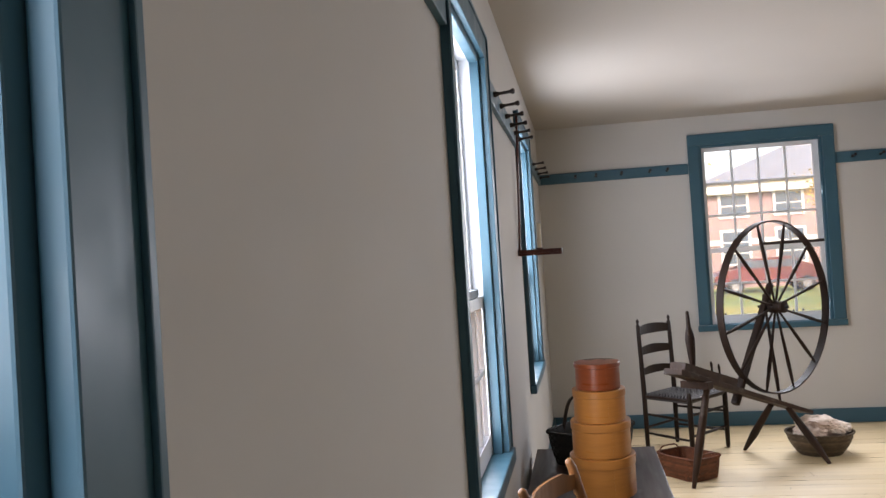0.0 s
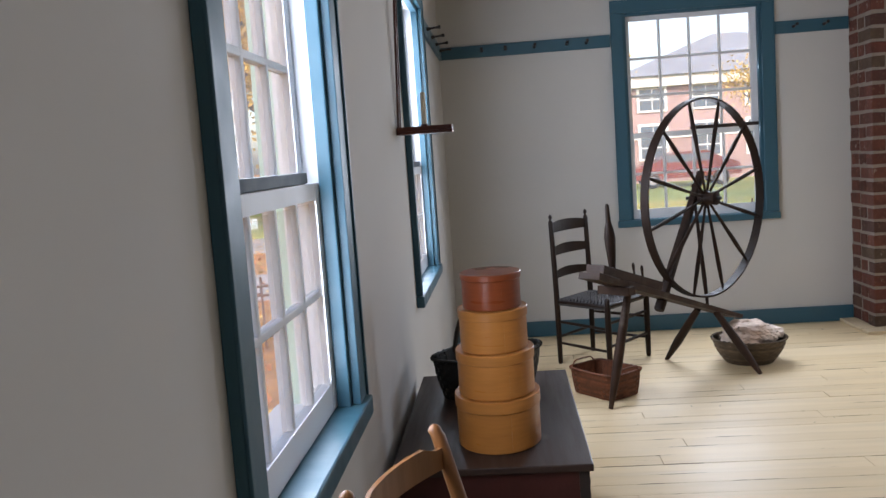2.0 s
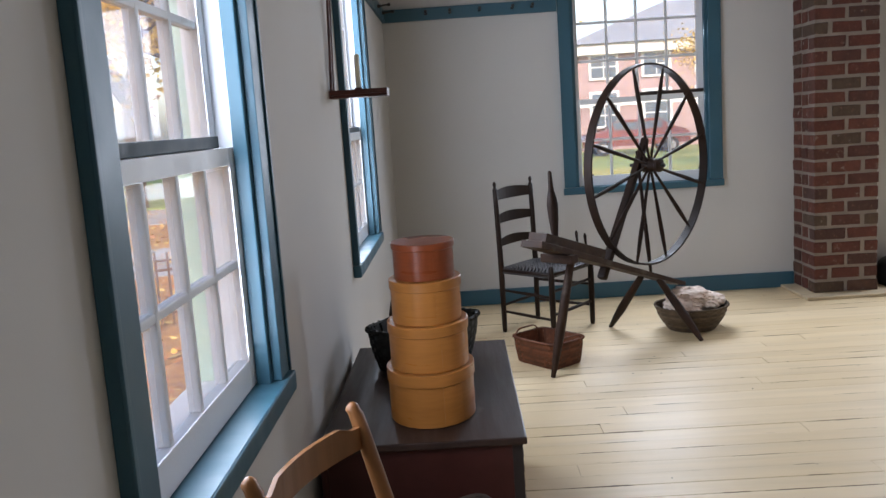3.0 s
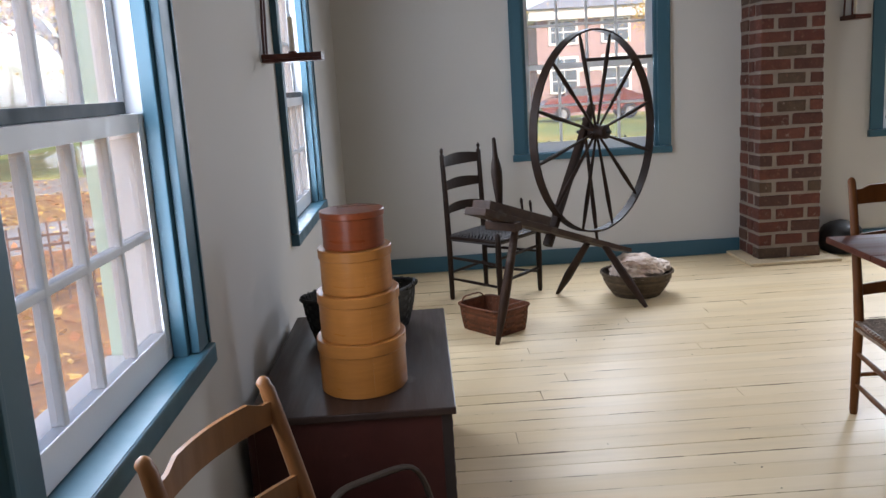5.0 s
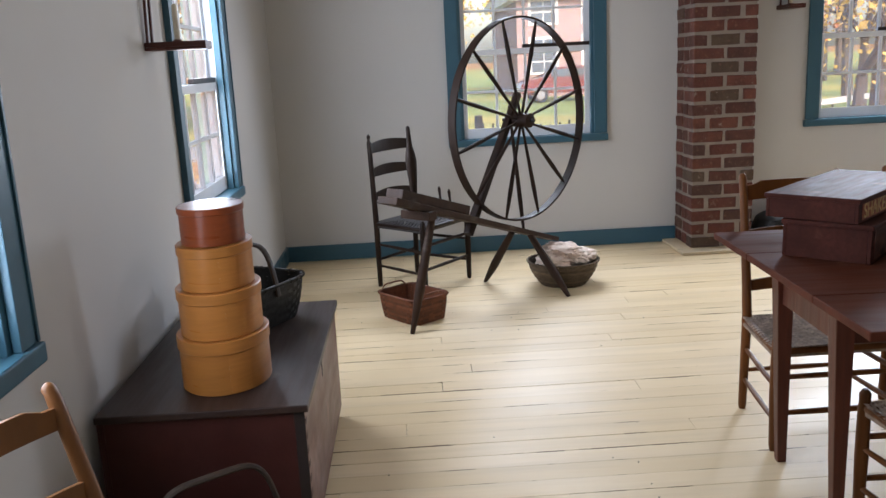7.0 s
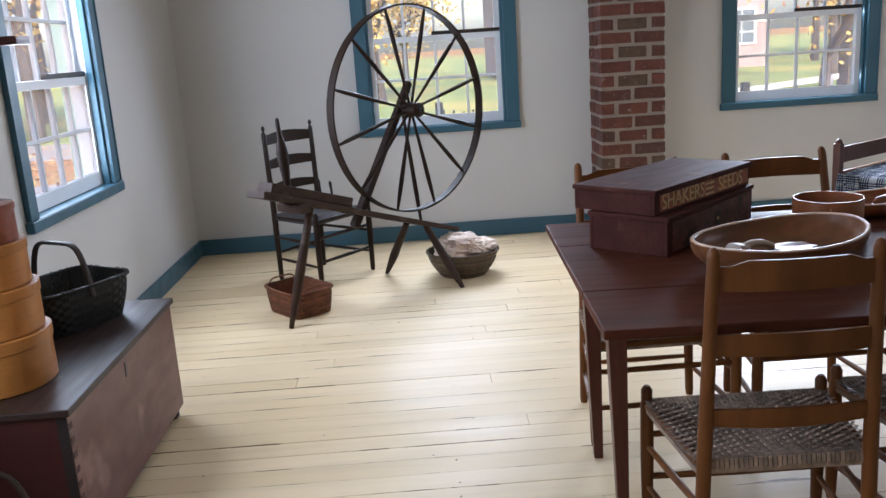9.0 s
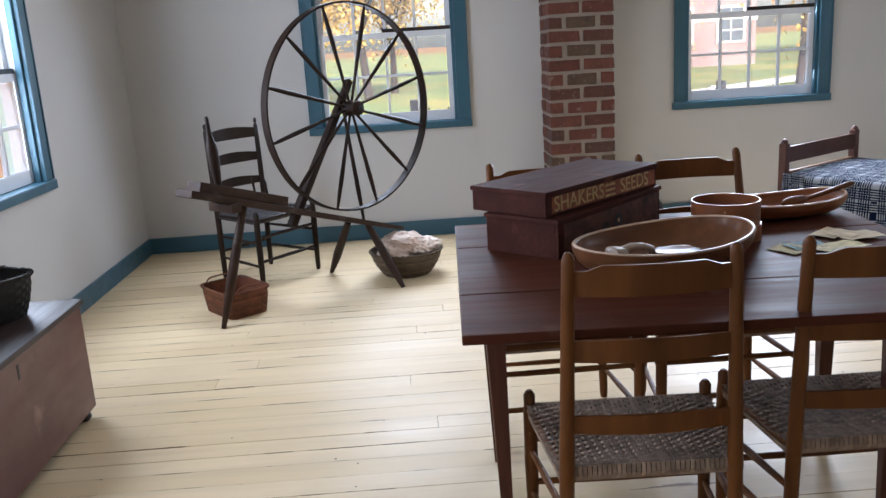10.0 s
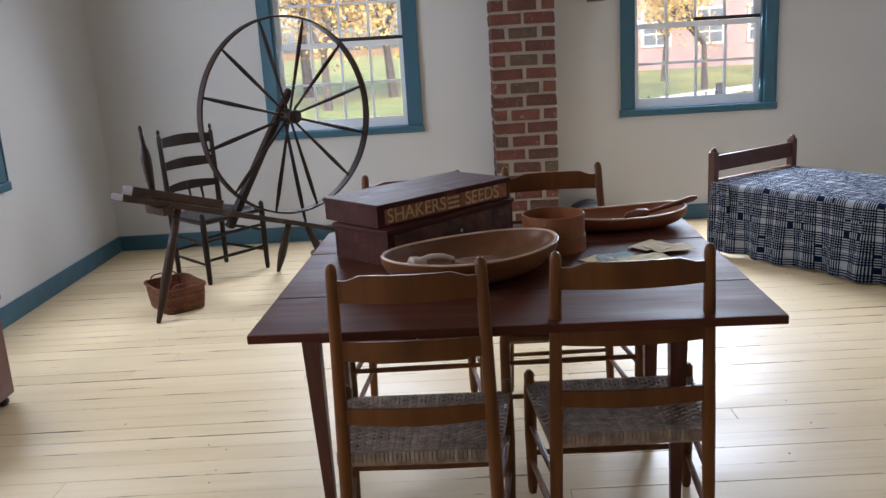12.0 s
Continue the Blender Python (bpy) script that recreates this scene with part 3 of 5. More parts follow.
def ladderback(m, label, wood, rush, wb=0.415, wt=0.372, wf=0.49, depth=0.372, seat=0.378, top=0.9, lean=0.12, finial=False, group="", notched=True, ladder=(0.215, 0.56, 0.865), slats=(0.042, 0.050, 0.058)):
    """Back feet at local y = 0, facing local +y."""
    ch = thing("ladderback_chair", m, label, "chair", group)

    def at(side, z):
        k = max(0.0, (z - seat) / (top - seat))
        return Vector((side * (wb / 2 + (wt - wb) / 2 * z / top), -lean * k ** 1.15, z))

    for side in (-1, 1):
        bm = bmesh.new()
        zs = [0.0, 0.02, 0.2, seat, seat + 0.14, seat + 0.28, seat + 0.42, top - 0.02]
        rad = [0.013, 0.0155, 0.0175, 0.0185, 0.0175, 0.0165, 0.0155, 0.015]
        rings = []
        for z, r in zip(zs, rad):
            c = at(side, z)
            rings.append([c + Vector((r * math.cos(a), r * math.sin(a), 0)) for a in (2 * math.pi * i / 12 for i in range(12))])
        c = at(side, top)
        if finial:
            prof = ((0, 0.009), (0.006, 0.007), (0.018, 0.012), (0.03, 0.011), (0.042, 0.002))
        else:
            prof = ((0.0, 0.0145), (0.008, 0.0115), (0.013, 0.006), (0.015, 0.001))
        for dz, r in prof:
            rings.append([c + Vector((r * math.cos(a), r * math.sin(a), dz - 0.012)) for a in (2 * math.pi * i / 12 for i in range(12))])
        vs = shell(bm, rings)
        bm.faces.new(vs[0][::-1])
        bm.faces.new(vs[-1])
        part("back_post", bm, wood, ch, smooth=True)
        fx = side * wf / 2
        bm = turned(bmesh.new(), (fx, depth, 0), (fx, depth, seat + 0.042), ((0, 0.012), (0.05, 0.0155), (0.5, 0.0195), (0.85, 0.0185), (0.9, 0.016), (0.97, 0.0165), (1, 0.008)))
        part("front_post", bm, wood, ch, smooth=True)
        for z in (seat * 0.33, seat * 0.66):
            part("side_stretcher", turned(bmesh.new(), at(side, z), (fx, depth, z - 0.012), ((0, 0.008), (0.5, 0.0105), (1, 0.008)), 8), wood, ch, smooth=True)
        part("seat_rail", rod(bmesh.new(), at(side, seat - 0.014), (fx, depth, seat - 0.014), 0.012), wood, ch, smooth=True)
    for z in (seat * 0.37, seat * 0.72):
        part("front_stretcher", turned(bmesh.new(), (-wf / 2, depth, z), (wf / 2, depth, z), ((0, 0.009), (0.5, 0.0115), (1, 0.009)), 8), wood, ch, smooth=True)
    part("back_stretcher", turned(bmesh.new(), at(-1, seat * 0.42), at(1, seat * 0.42), ((0, 0.008), (0.5, 0.0105), (1, 0.008)), 8), wood, ch, smooth=True)
    part("front_seat_rail", rod(bmesh.new(), (-wf / 2, depth, seat - 0.012), (wf / 2, depth, seat - 0.012), 0.012), wood, ch, smooth=True)
    span = top - seat

    def crest(s):
        k = min(1, max(0, (min(s, 1 - s) - 0.10) / 0.09))
        return 0.014 * (k * k * (3 - 2 * k))

    for i, k in enumerate(ladder):
        z = seat + span * k
        h = slats[i]
        bm = bowed(bmesh.new(), at(-1, z), at(1, z), h, 0.009, 0.028, arch=0.018 if not notched else 0.006, shape=crest if (notched and i == 2) else None)
        part("slat", bm, wood, ch, smooth=True)
    pad = bmesh.new()
    q = [pad.verts.new(p) for z in (seat - 0.034, seat - 0.022) for p in ((-wb / 2 - 0.008, 0.0, z), (wb / 2 + 0.008, 0.0, z), (wf / 2 + 0.008, depth, z), (-wf / 2 - 0.008, depth, z))]
    for f in ((0, 1, 2, 3), (4, 5, 6, 7), (0, 1, 5, 4), (1, 2, 6, 5), (2, 3, 7, 6), (3, 0, 4, 7)):
        pad.faces.new([q[j] for j in f])
    st = part("seat", pad, rush, ch, "woven tape seat")
    tagged(part("tape_weave", woven_seat(bmesh.new(), wf + 0.024, wb + 0.024, depth, seat), rush, st), kind="stuff")
    return ch


GROUP = "chairs round the table"
ladderback(pose(2.374, 3.187, 0, 0, 0, -2), "brown ladder-back chair with woven seat pushed under the table", CHAIR, RUSH, group=GROUP, top=0.905, lean=0.015)
ladderback(pose(2.945, 3.235, 0, 0, 0, -1), "brown ladder-back chair with frayed woven seat at the table", CHAIR, RUSH, group=GROUP, top=0.893, lean=0.015, wt=0.388, wb=0.42)
ladderback(pose(2.34, 4.42, 0, 0, 0, 180), "brown ladder-back chair behind the stacked seed boxes", CHAIR, RUSH, group=GROUP, top=0.917, lean=0.115)
ladderback(pose(2.905, 4.42, 0, 0, 0, 180), "brown ladder-back chair on the far side of the table", CHAIR, RUSH, group=GROUP, top=0.917, lean=0.115)
ladderback(pose(0.226, 2.653, 0, 0, 0, -110), "light brown ladder-back chair under the window", PALE_CHAIR, RUSH, top=0.845, seat=0.37, wb=0.38, wt=0.353, slats=(0.038, 0.042, 0.044))
ladderback(pose(0.768, 6.775, 0, 0, 0, -129), "dark ladder-back chair with finials beside the spinning wheel", DARK_CHAIR, DARK_RUSH, wb=0.385, wt=0.40, wf=0.468, depth=0.40, seat=0.42, top=0.945, lean=0.015, finial=True, notched=False, ladder=(0.30, 0.59, 0.88))


# ---- the drop-leaf table ----
T = 0.715
TM = pose(1.947, 3.222, 0, 0, 0, -2.8)
table = thing("dropleaf_table", TM, "dark red-brown drop-leaf wooden table with tapered legs", "table")
TW, TD = 1.375, 1.205
for a, b, nm in ((0.0, 0.323, "leaf"), (0.326, 0.848, "tabletop"), (0.851, TD, "leaf")):
    part(nm, one_box(0, TW, a, b, T - 0.024, T, 0.004), TABLE, table, "scuffed dark top board")
for x in (0.088, TW - 0.20):
    for y in (0.335, 0.755):
        part("leg", beam(bmesh.new(), (x, y, T - 0.026), (x + (0.016 if x < 1 else -0.004), y, 0), 0.056, 0.056, 0.003, (0, 1, 0), 0.030, 0.030), TABLE_LEG, table)
for x0, x1, y0, y1 in ((0.117, TW - 0.229, 0.325, 0.345), (0.117, TW - 0.229, 0.745, 0.765), (0.078, 0.098, 0.364, 0.726), (TW - 0.21, TW - 0.19, 0.364, 0.726)):
    part("apron", one_box(x0, x1, y0, y1, T - 0.145, T - 0.0245, 0.002), TABLE_LEG, table)
for x in (0.4, 1.0):
    part("leaf_support", one_box(x, x + 0.035, 0.05, 0.32, T - 0.062, T - 0.025, 0.003), TABLE_LEG, table)
    part("leaf_support", one_box(x, x + 0.035, 0.77, 1.12, T - 0.062, T - 0.025, 0.003), TABLE_LEG, table)


# ---- on the table ----
def lettering(text, size, m, mat, parent):
    cu = bpy.data.curves.new("lettering", "FONT")
    cu.body, cu.size, cu.extrude, cu.align_x, cu.align_y = text, size, 0.0012, "CENTER", "CENTER"
    tmp = bpy.data.objects.new("lettering", cu)
    scene.collection.objects.link(tmp)
    bpy.context.view_layer.update()
    me = bpy.data.meshes.new_from_object(tmp.evaluated_get(bpy.context.evaluated_depsgraph_get()))
    bpy.data.objects.remove(tmp)
    me.materials.clear()
    me.materials.append(mat)
    ob = new("lettering", me)
    ob.parent = parent
    ob.matrix_basis = m
    return ob


def seed_box(m, ln, wd, h, label, printed):
    """Near front corner at the origin, its long front along local x."""
    b = thing("seed_box", m, label, "box", "stacked seed boxes")
    w = 0.012
    part("front_board", one_box(0, ln, 0, w, 0, h - 0.0155, 0.002), SEED_BOX, b)
    part("back_board", one_box(0, ln, wd - w, wd, 0, h - 0.0155, 0.002), SEED_BOX, b)
    for x in (0, ln - w):
        part("end_board", one_box(x + 0.0003, x + w - 0.0003, w + 0.0005, wd - w - 0.0005, 0, h - 0.0155, 0.001), SEED_BOX, b)
    part("bottom_board", one_box(w, ln - w, w, wd - w, 0.001, 0.009), SEED_BOX, b)
    part("lid", one_box(-0.005, ln + 0.005, -0.006, wd + 0.005, h - 0.015, h, 0.003), SEED_BOX, b, "thin hinged lid")
    lb = one_box(0.03, ln - 0.012, -0.0015, -0.0002, 0.008, h - 0.020)
    sheet = part("paper_label", lb, LABEL if printed else LABEL_DARK, b, "worn printed paper label")
    if printed:
        zc = (h - 0.012) / 2
        lettering("SHAKERS", 0.066, pose(0.172, -0.0022, zc, 90), LETTER, sheet)
        lettering("SEEDS", 0.066, pose(0.487, -0.0022, zc, 90), LETTER, sheet)
        bars = bmesh.new()
        for k in range(3):
            box(bars, 0.315, 0.37, -0.0024, -0.0017, zc - 0.022 + k * 0.017, zc - 0.015 + k * 0.017)
        part("print_bars", bars, LETTER, sheet)
    else:
        d = bmesh.new()
        bmesh.ops.create_circle(d, cap_ends=True, radius=0.026, segments=20, matrix=pose(ln * 0.55, -0.0022, h * 0.45, 90))
        part("round_stain", d, PEG, sheet, "dark round stain")
        d = bmesh.new()
        bmesh.ops.create_circle(d, cap_ends=True, radius=0.007, segments=12, matrix=pose(ln * 0.55, -0.0028, h * 0.45, 90))
        part("keyhole", d, LETTER, sheet)
    return b


seed_box(pose(2.282, 3.83, T + 0.001, 0, 0, 46), 0.637, 0.272, 0.122, "dark red wooden seed box with a blackened label on the table", False)
seed_box(pose(2.252, 3.86, T + 0.1245, 0, 0, 43), 0.63, 0.295, 0.079, "dark red seed box with cream lettering stacked on another", True)


def dish(m, name, label, mat, a, b, h, wall=0.012, flat=0.55, end_rise=0.0, category="bowl", point=2.0):
    """An oval hollowed bowl: outside, rim and inside in one skin."""
    ob = thing(name, m, label, category)

    def ring(k, z, inset=0.0, rise=0.0):
        out = []
        for i in range(48):
            t = 2 * math.pi * i / 48
            c, s = math.cos(t), math.sin(t)
            x = math.copysign(abs(c) ** (2 / point), c) * (a * k - inset)
            y = math.copysign(abs(s) ** (2 / point), s) * (b * k - inset)
            out.append(Vector((x, y, z + rise * c * c)))
        return out

    bm = bmesh.new()
    rings = [ring(flat, 0), ring(flat + 0.1, 0.004)]
    for i in range(1, 8):
        s = i / 7
        rings.append(ring(flat + 0.1 + (0.9 - flat) * math.sin(s * math.pi / 2), 0.004 + (h - 0.004) * (1 - math.cos(s * math.pi / 2)) * 0.65 + (h - 0.004) * 0.35 * s, 0, end_rise * s * s))
    rings.append(ring(1.0, h + 0.003, wall * 0.5, end_rise))
    for i in range(7, -1, -1):
        s = i / 7
        rings.append(ring(flat + 0.1 + (0.9 - flat) * math.sin(s * math.pi / 2), wall + (h - wall) * ((1 - math.cos(s * math.pi / 2)) * 0.65 + 0.35 * s), wall, end_rise * s * s))
    vs = shell(bm, rings)
    bm.faces.new(vs[0][::-1])
    bm.faces.new(vs[-1])
    part("bowl_body", bm, mat, ob, smooth=True)
    part("worn_rim", tube(bmesh.new(), ring(1.0, h + 0.0015, wall * 0.55, end_rise), 0.0042, True, 6), RIM, ob, "pale worn edge", True)
    return ob


dish(pose(2.55, 3.655, T + 0.001, 0, 0, 26), "wooden_bowl", "large oval brown wooden chopping bowl on the table", BOWL, 0.290, 0.190, 0.090, 0.013, 0.42, 0.012)
scoop = thing("wooden_scoop", pose(2.43, 3.555, T + 0.045, 0, 4, 20), "pale carved wooden scoop with a brown blade lying in a bowl", "scoop")
bm = bmesh.new()
rg = []
for x, w, z0, z1 in ((-0.070, 0.030, -0.004, 0.050), (-0.066, 0.035, -0.008, 0.056), (-0.050, 0.034, -0.006, 0.056), (-0.036, 0.026, 0.004, 0.054), (-0.024, 0.017, 0.022, 0.052)):
    zc, hz = (z0 + z1) / 2, (z1 - z0) / 2
    rg.append([Vector((x, math.copysign(abs(math.cos(t)) ** 0.7, math.cos(t)) * w, zc + hz * math.copysign(abs(math.sin(t)) ** 0.7, math.sin(t)))) for t in (2 * math.pi * i / 20 for i in range(20))])
vs = shell(bm, rg)
bm.faces.new(vs[0][::-1])
bm.faces.new(vs[-1])
part("grip_end", bm, SCOOP, scoop, "pale flat end", smooth=True)
grip = [(-0.035, 0, 0.046), (-0.005, 0, 0.054), (0.03, 0, 0.052), (0.06, 0, 0.042), (0.075, 0, 0.024), (0.06, 0, 0.008), (0.03, 0, 0.0), (-0.005, 0, -0.002), (-0.04, 0, 0.004)]
part("loop_handle", tube(bmesh.new(), grip, 0.012, False, 10, 0.8), SCOOP, scoop, smooth=True)
bm = bmesh.new()
rg = []
for x, w, zb, th in ((0.062, 0.014, 0.022, 0.014), (0.085, 0.034, 0.018, 0.013), (0.12, 0.046, 0.016, 0.011), (0.165, 0.044, 0.020, 0.008), (0.20, 0.030, 0.026, 0.005), (0.212, 0.012, 0.029, 0.003)):
    rg.append([Vector((x, w * math.cos(t), zb + th * math.sin(t) + 0.35 * w * math.cos(t) ** 2)) for t in (2 * math.pi * i / 16 for i in range(16))])
vs = shell(bm, rg)
bm.faces.new(vs[0][::-1])
bm.faces.new(vs[-1])
part("blade", bm, BOWL, scoop, "brown hollowed blade", smooth=True)

pantry = thing("round_pantry_box", pose(2.838, 3.965, T + 0.001), "red-brown round bentwood box with copper tacks", "box")


def hoop(bm, r0, r1, z0, z1, oval=1.0, n=40):
    """An open band with thickness."""
    rr = [[Vector((r * math.cos(t), r * oval * math.sin(t), z)) for t in (2 * math.pi * i / n for i in range(n))] for r, z in ((r0, z0), (r1, z0), (r1, z1 - 0.001), (r1 - 0.001, z1), (r0, z1), (r0, z0))]
    shell(bm, rr)
    bmesh.ops.remove_doubles(bm, verts=bm.verts, dist=1e-5)
    return bm


part("band", hoop(bmesh.new(), 0.101, 0.105, 0, 0.124), BOWL_RED, pantry, smooth=True)
part("lower_band", hoop(bmesh.new(), 0.1055, 0.109, 0.0, 0.050), BOWL_RED, pantry, smooth=True)
part("base", turned(bmesh.new(), (0, 0, 0.002), (0, 0, 0.010), ((0, 0.1005), (1, 0.1005)), 40), BOWL_RED, pantry)
for k in range(3):
    a = radians(-112 + 9 * (k % 2))
    part("tack", turned(bmesh.new(), (0.1048 * math.cos(a), 0.1048 * math.sin(a), 0.066 + 0.018 * k), (0.1075 * math.cos(a), 0.1075 * math.sin(a), 0.066 + 0.018 * k), ((0, 0.003), (1, 0.002)), 8), LETTER, pantry)

dish(pose(3.13, 4.235, T + 0.001, 0, 0, 8), "dough_tray", "shallow oblong reddish wooden trencher holding a scoop", BOWL_RED, 0.24, 0.125, 0.052, 0.010, 0.6, 0.016, "tray", 2.5)
paddle = thing("butter_paddle", pose(3.18, 4.225, T + 0.046, 0, -7, 10), "brown wooden paddle resting across the trencher", "paddle")
part("blade", turned(bmesh.new(), (-0.05, 0, 0), (0.05, 0, 0), ((0, 0.006), (0.15, 0.017), (0.5, 0.02), (0.85, 0.016), (1, 0.006))), BOWL, paddle, smooth=True)
part("handle", turned(bmesh.new(), (0.048, 0, 0), (0.245, 0.012, 0.012), ((0, 0.007), (0.5, 0.0085), (0.9, 0.012), (1, 0.006))), BOWL, paddle, smooth=True)

for i, (x, y, w, d, rz, mat, lab) in enumerate(((2.955, 3.735, 0.13, 0.10, 30, PAPER_YELLOW, "yellow printed seed packet lying on the table"), (2.995, 3.755, 0.12, 0.09, 12, PAPER_BLUE, "blue-green printed paper packet lying on the table"), (3.075, 3.705, 0.16, 0.095, 24, PAPER_YELLOW, "faded yellow paper packet lying on the table"),
                                               (3.13, 3.865, 0.12, 0.085, 35, PAPER, "small cream paper packet on the table"), (3.19, 3.81, 0.13, 0.085, 14, PAPER, "plain cream paper packet on the table"), (3.155, 3.835, 0.08, 0.08, 48, PAPER, "folded cream paper on the table"))):
    bm = bmesh.new()
    bmesh.ops.create_grid(bm, x_segments=6, y_segments=4, size=0.5)
    for v in bm.verts:
        v.co = Vector((v.co.x * w, v.co.y * d, 0.004 * noise.noise(Vector((v.co.x * 3 + i * 5, v.co.y * 3, 0))) + 0.0015 * i + 0.003))
    ex = bmesh.ops.extrude_face_region(bm, geom=bm.faces[:])
    for v in (q for q in ex["geom"] if isinstance(q, bmesh.types.BMVert)):
        v.co.z += 0.0012
    ob = new("seed_packet", solid("seed_packet", bm, mat))
    ob.matrix_basis = pose(x + 0.02, y + 0.04, T, 0, 0, rz)
    tagged(ob, lab, "packet", "papers on the table")


# ---- chest, bentwood boxes ----
chest = thing("blanket_chest", pose(0, 0, 0), "low red-brown wooden blanket chest with dark lid against the wall", "chest")
QX0, QX1, QY0, QY1, QT = -0.035, 0.54, 3.56, 4.60, 0.487
part("lid", one_box(QX0, QX1 + 0.012, QY0 - 0.014, QY1 + 0.014, QT - 0.022, QT, 0.004), CHEST_TOP, chest, "dark worn lid")
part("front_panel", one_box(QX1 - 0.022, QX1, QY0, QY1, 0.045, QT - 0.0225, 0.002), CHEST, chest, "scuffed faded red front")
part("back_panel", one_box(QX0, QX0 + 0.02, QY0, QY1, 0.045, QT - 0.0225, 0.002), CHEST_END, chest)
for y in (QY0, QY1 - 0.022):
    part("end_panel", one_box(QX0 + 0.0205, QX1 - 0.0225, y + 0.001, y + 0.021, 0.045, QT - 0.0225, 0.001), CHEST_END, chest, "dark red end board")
part("corner_strip", one_box(QX1 - 0.030, QX1 - 0.0005, QY0 - 0.0035, QY0 - 0.0003, 0.05, QT - 0.024, 0.001), PEG, chest)
part("bottom", one_box(QX0 + 0.021, QX1 - 0.023, QY0 + 0.022, QY1 - 0.023, 0.05, 0.065), CHEST_END, chest)
for x in (QX0 + 0.04, QX1 - 0.035):
    for y in (QY0 + 0.04, QY1 - 0.04):
        part("foot", turned(bmesh.new(), (x, y, 0.0), (x, y, 0.045), ((0, 0.015), (0.3, 0.026), (0.6, 0.024), (0.8, 0.014), (1, 0.02))), PEG, chest, smooth=True)
part("escutcheon", one_box(QX1 + 0.0002, QX1 + 0.002, 4.03, 4.045, QT - 0.10, QT - 0.05, 0.0005), PEG, chest, "small dark keyhole plate")
for k in range(9):
    part("dovetail", one_box(QX1 + 0.0001, QX1 + 0.0012, QY0 + 0.002, QY0 + 0.024, 0.07 + 0.044 * k, 0.088 + 0.044 * k), CHEST_END, chest)


def oval_box(x, y, z, w, h, lid, mat, label):
    """A bentwood oval box: body, wider lid band and slightly domed top."""
    o = 1.18
    b = thing("oval_bentwood_box", pose(x, y, z, 0, 0, rnd_box.uniform(-4, 4)), label, "box", "stacked oval boxes")
    r = w / 2

    def drum(bm, rad, z0, z1, edge=0.002):
        rings = [[Vector((q * math.cos(t), q * o * math.sin(t), zz)) for t in (2 * math.pi * i / 48 for i in range(48))] for q, zz in ((rad - edge, z0), (rad, z0 + edge), (rad, z1 - edge), (rad - edge, z1))]
        vs = shell(bm, rings)
        bm.faces.new(vs[0][::-1])
        bm.faces.new(vs[-1])
        return bm

    part("box_body", drum(bmesh.new(), r - 0.004, 0, h - lid), mat, b, smooth=True)
    part("lid", drum(bmesh.new(), r, h - lid - 0.002, h), mat, b, smooth=True)
    seam = bmesh.new()
    for i in range(7):
        t0, t1 = radians(-70 + i * 4), radians(-66 + i * 4)
        q = r - 0.0035
        p = [Vector((q * k * math.cos(t), q * k * o * math.sin(t), zz)) for t in (t0, t1) for zz in (0.004, h - lid - 0.004) for k in (1.0, 1.008)]
        v = [seam.verts.new(c) for c in p]
        for f in ((0, 2, 6, 4), (1, 5, 7, 3), (0, 4, 5, 1), (2, 3, 7, 6), (0, 1, 3, 2), (4, 6, 7, 5)):
            seam.faces.new([v[j] for j in f])
    bmesh.ops.remove_doubles(seam, verts=seam.verts, dist=0.0008)
    part("lap_finger", seam, mat, b)
    return b


rnd_box = random.Random(3)
z = QT + 0.001
for w, h, lid, mat, lab in ((0.268, 0.160, 0.036, OAK_BOX, "large honey-coloured oval bentwood box at the bottom of a stack"), (0.246, 0.137, 0.030, OAK_BOX, "honey-coloured oval bentwood box in a stack"),
                            (0.218, 0.128, 0.027, OAK_BOX, "smaller honey-coloured oval bentwood box in a stack"), (0.190, 0.108, 0.018, RED_BOX, "small dark red oval bentwood box on top of a stack")):
    oval_box(0.285, 3.80, z, w, h, lid, mat, lab)
    z += h + 0.001


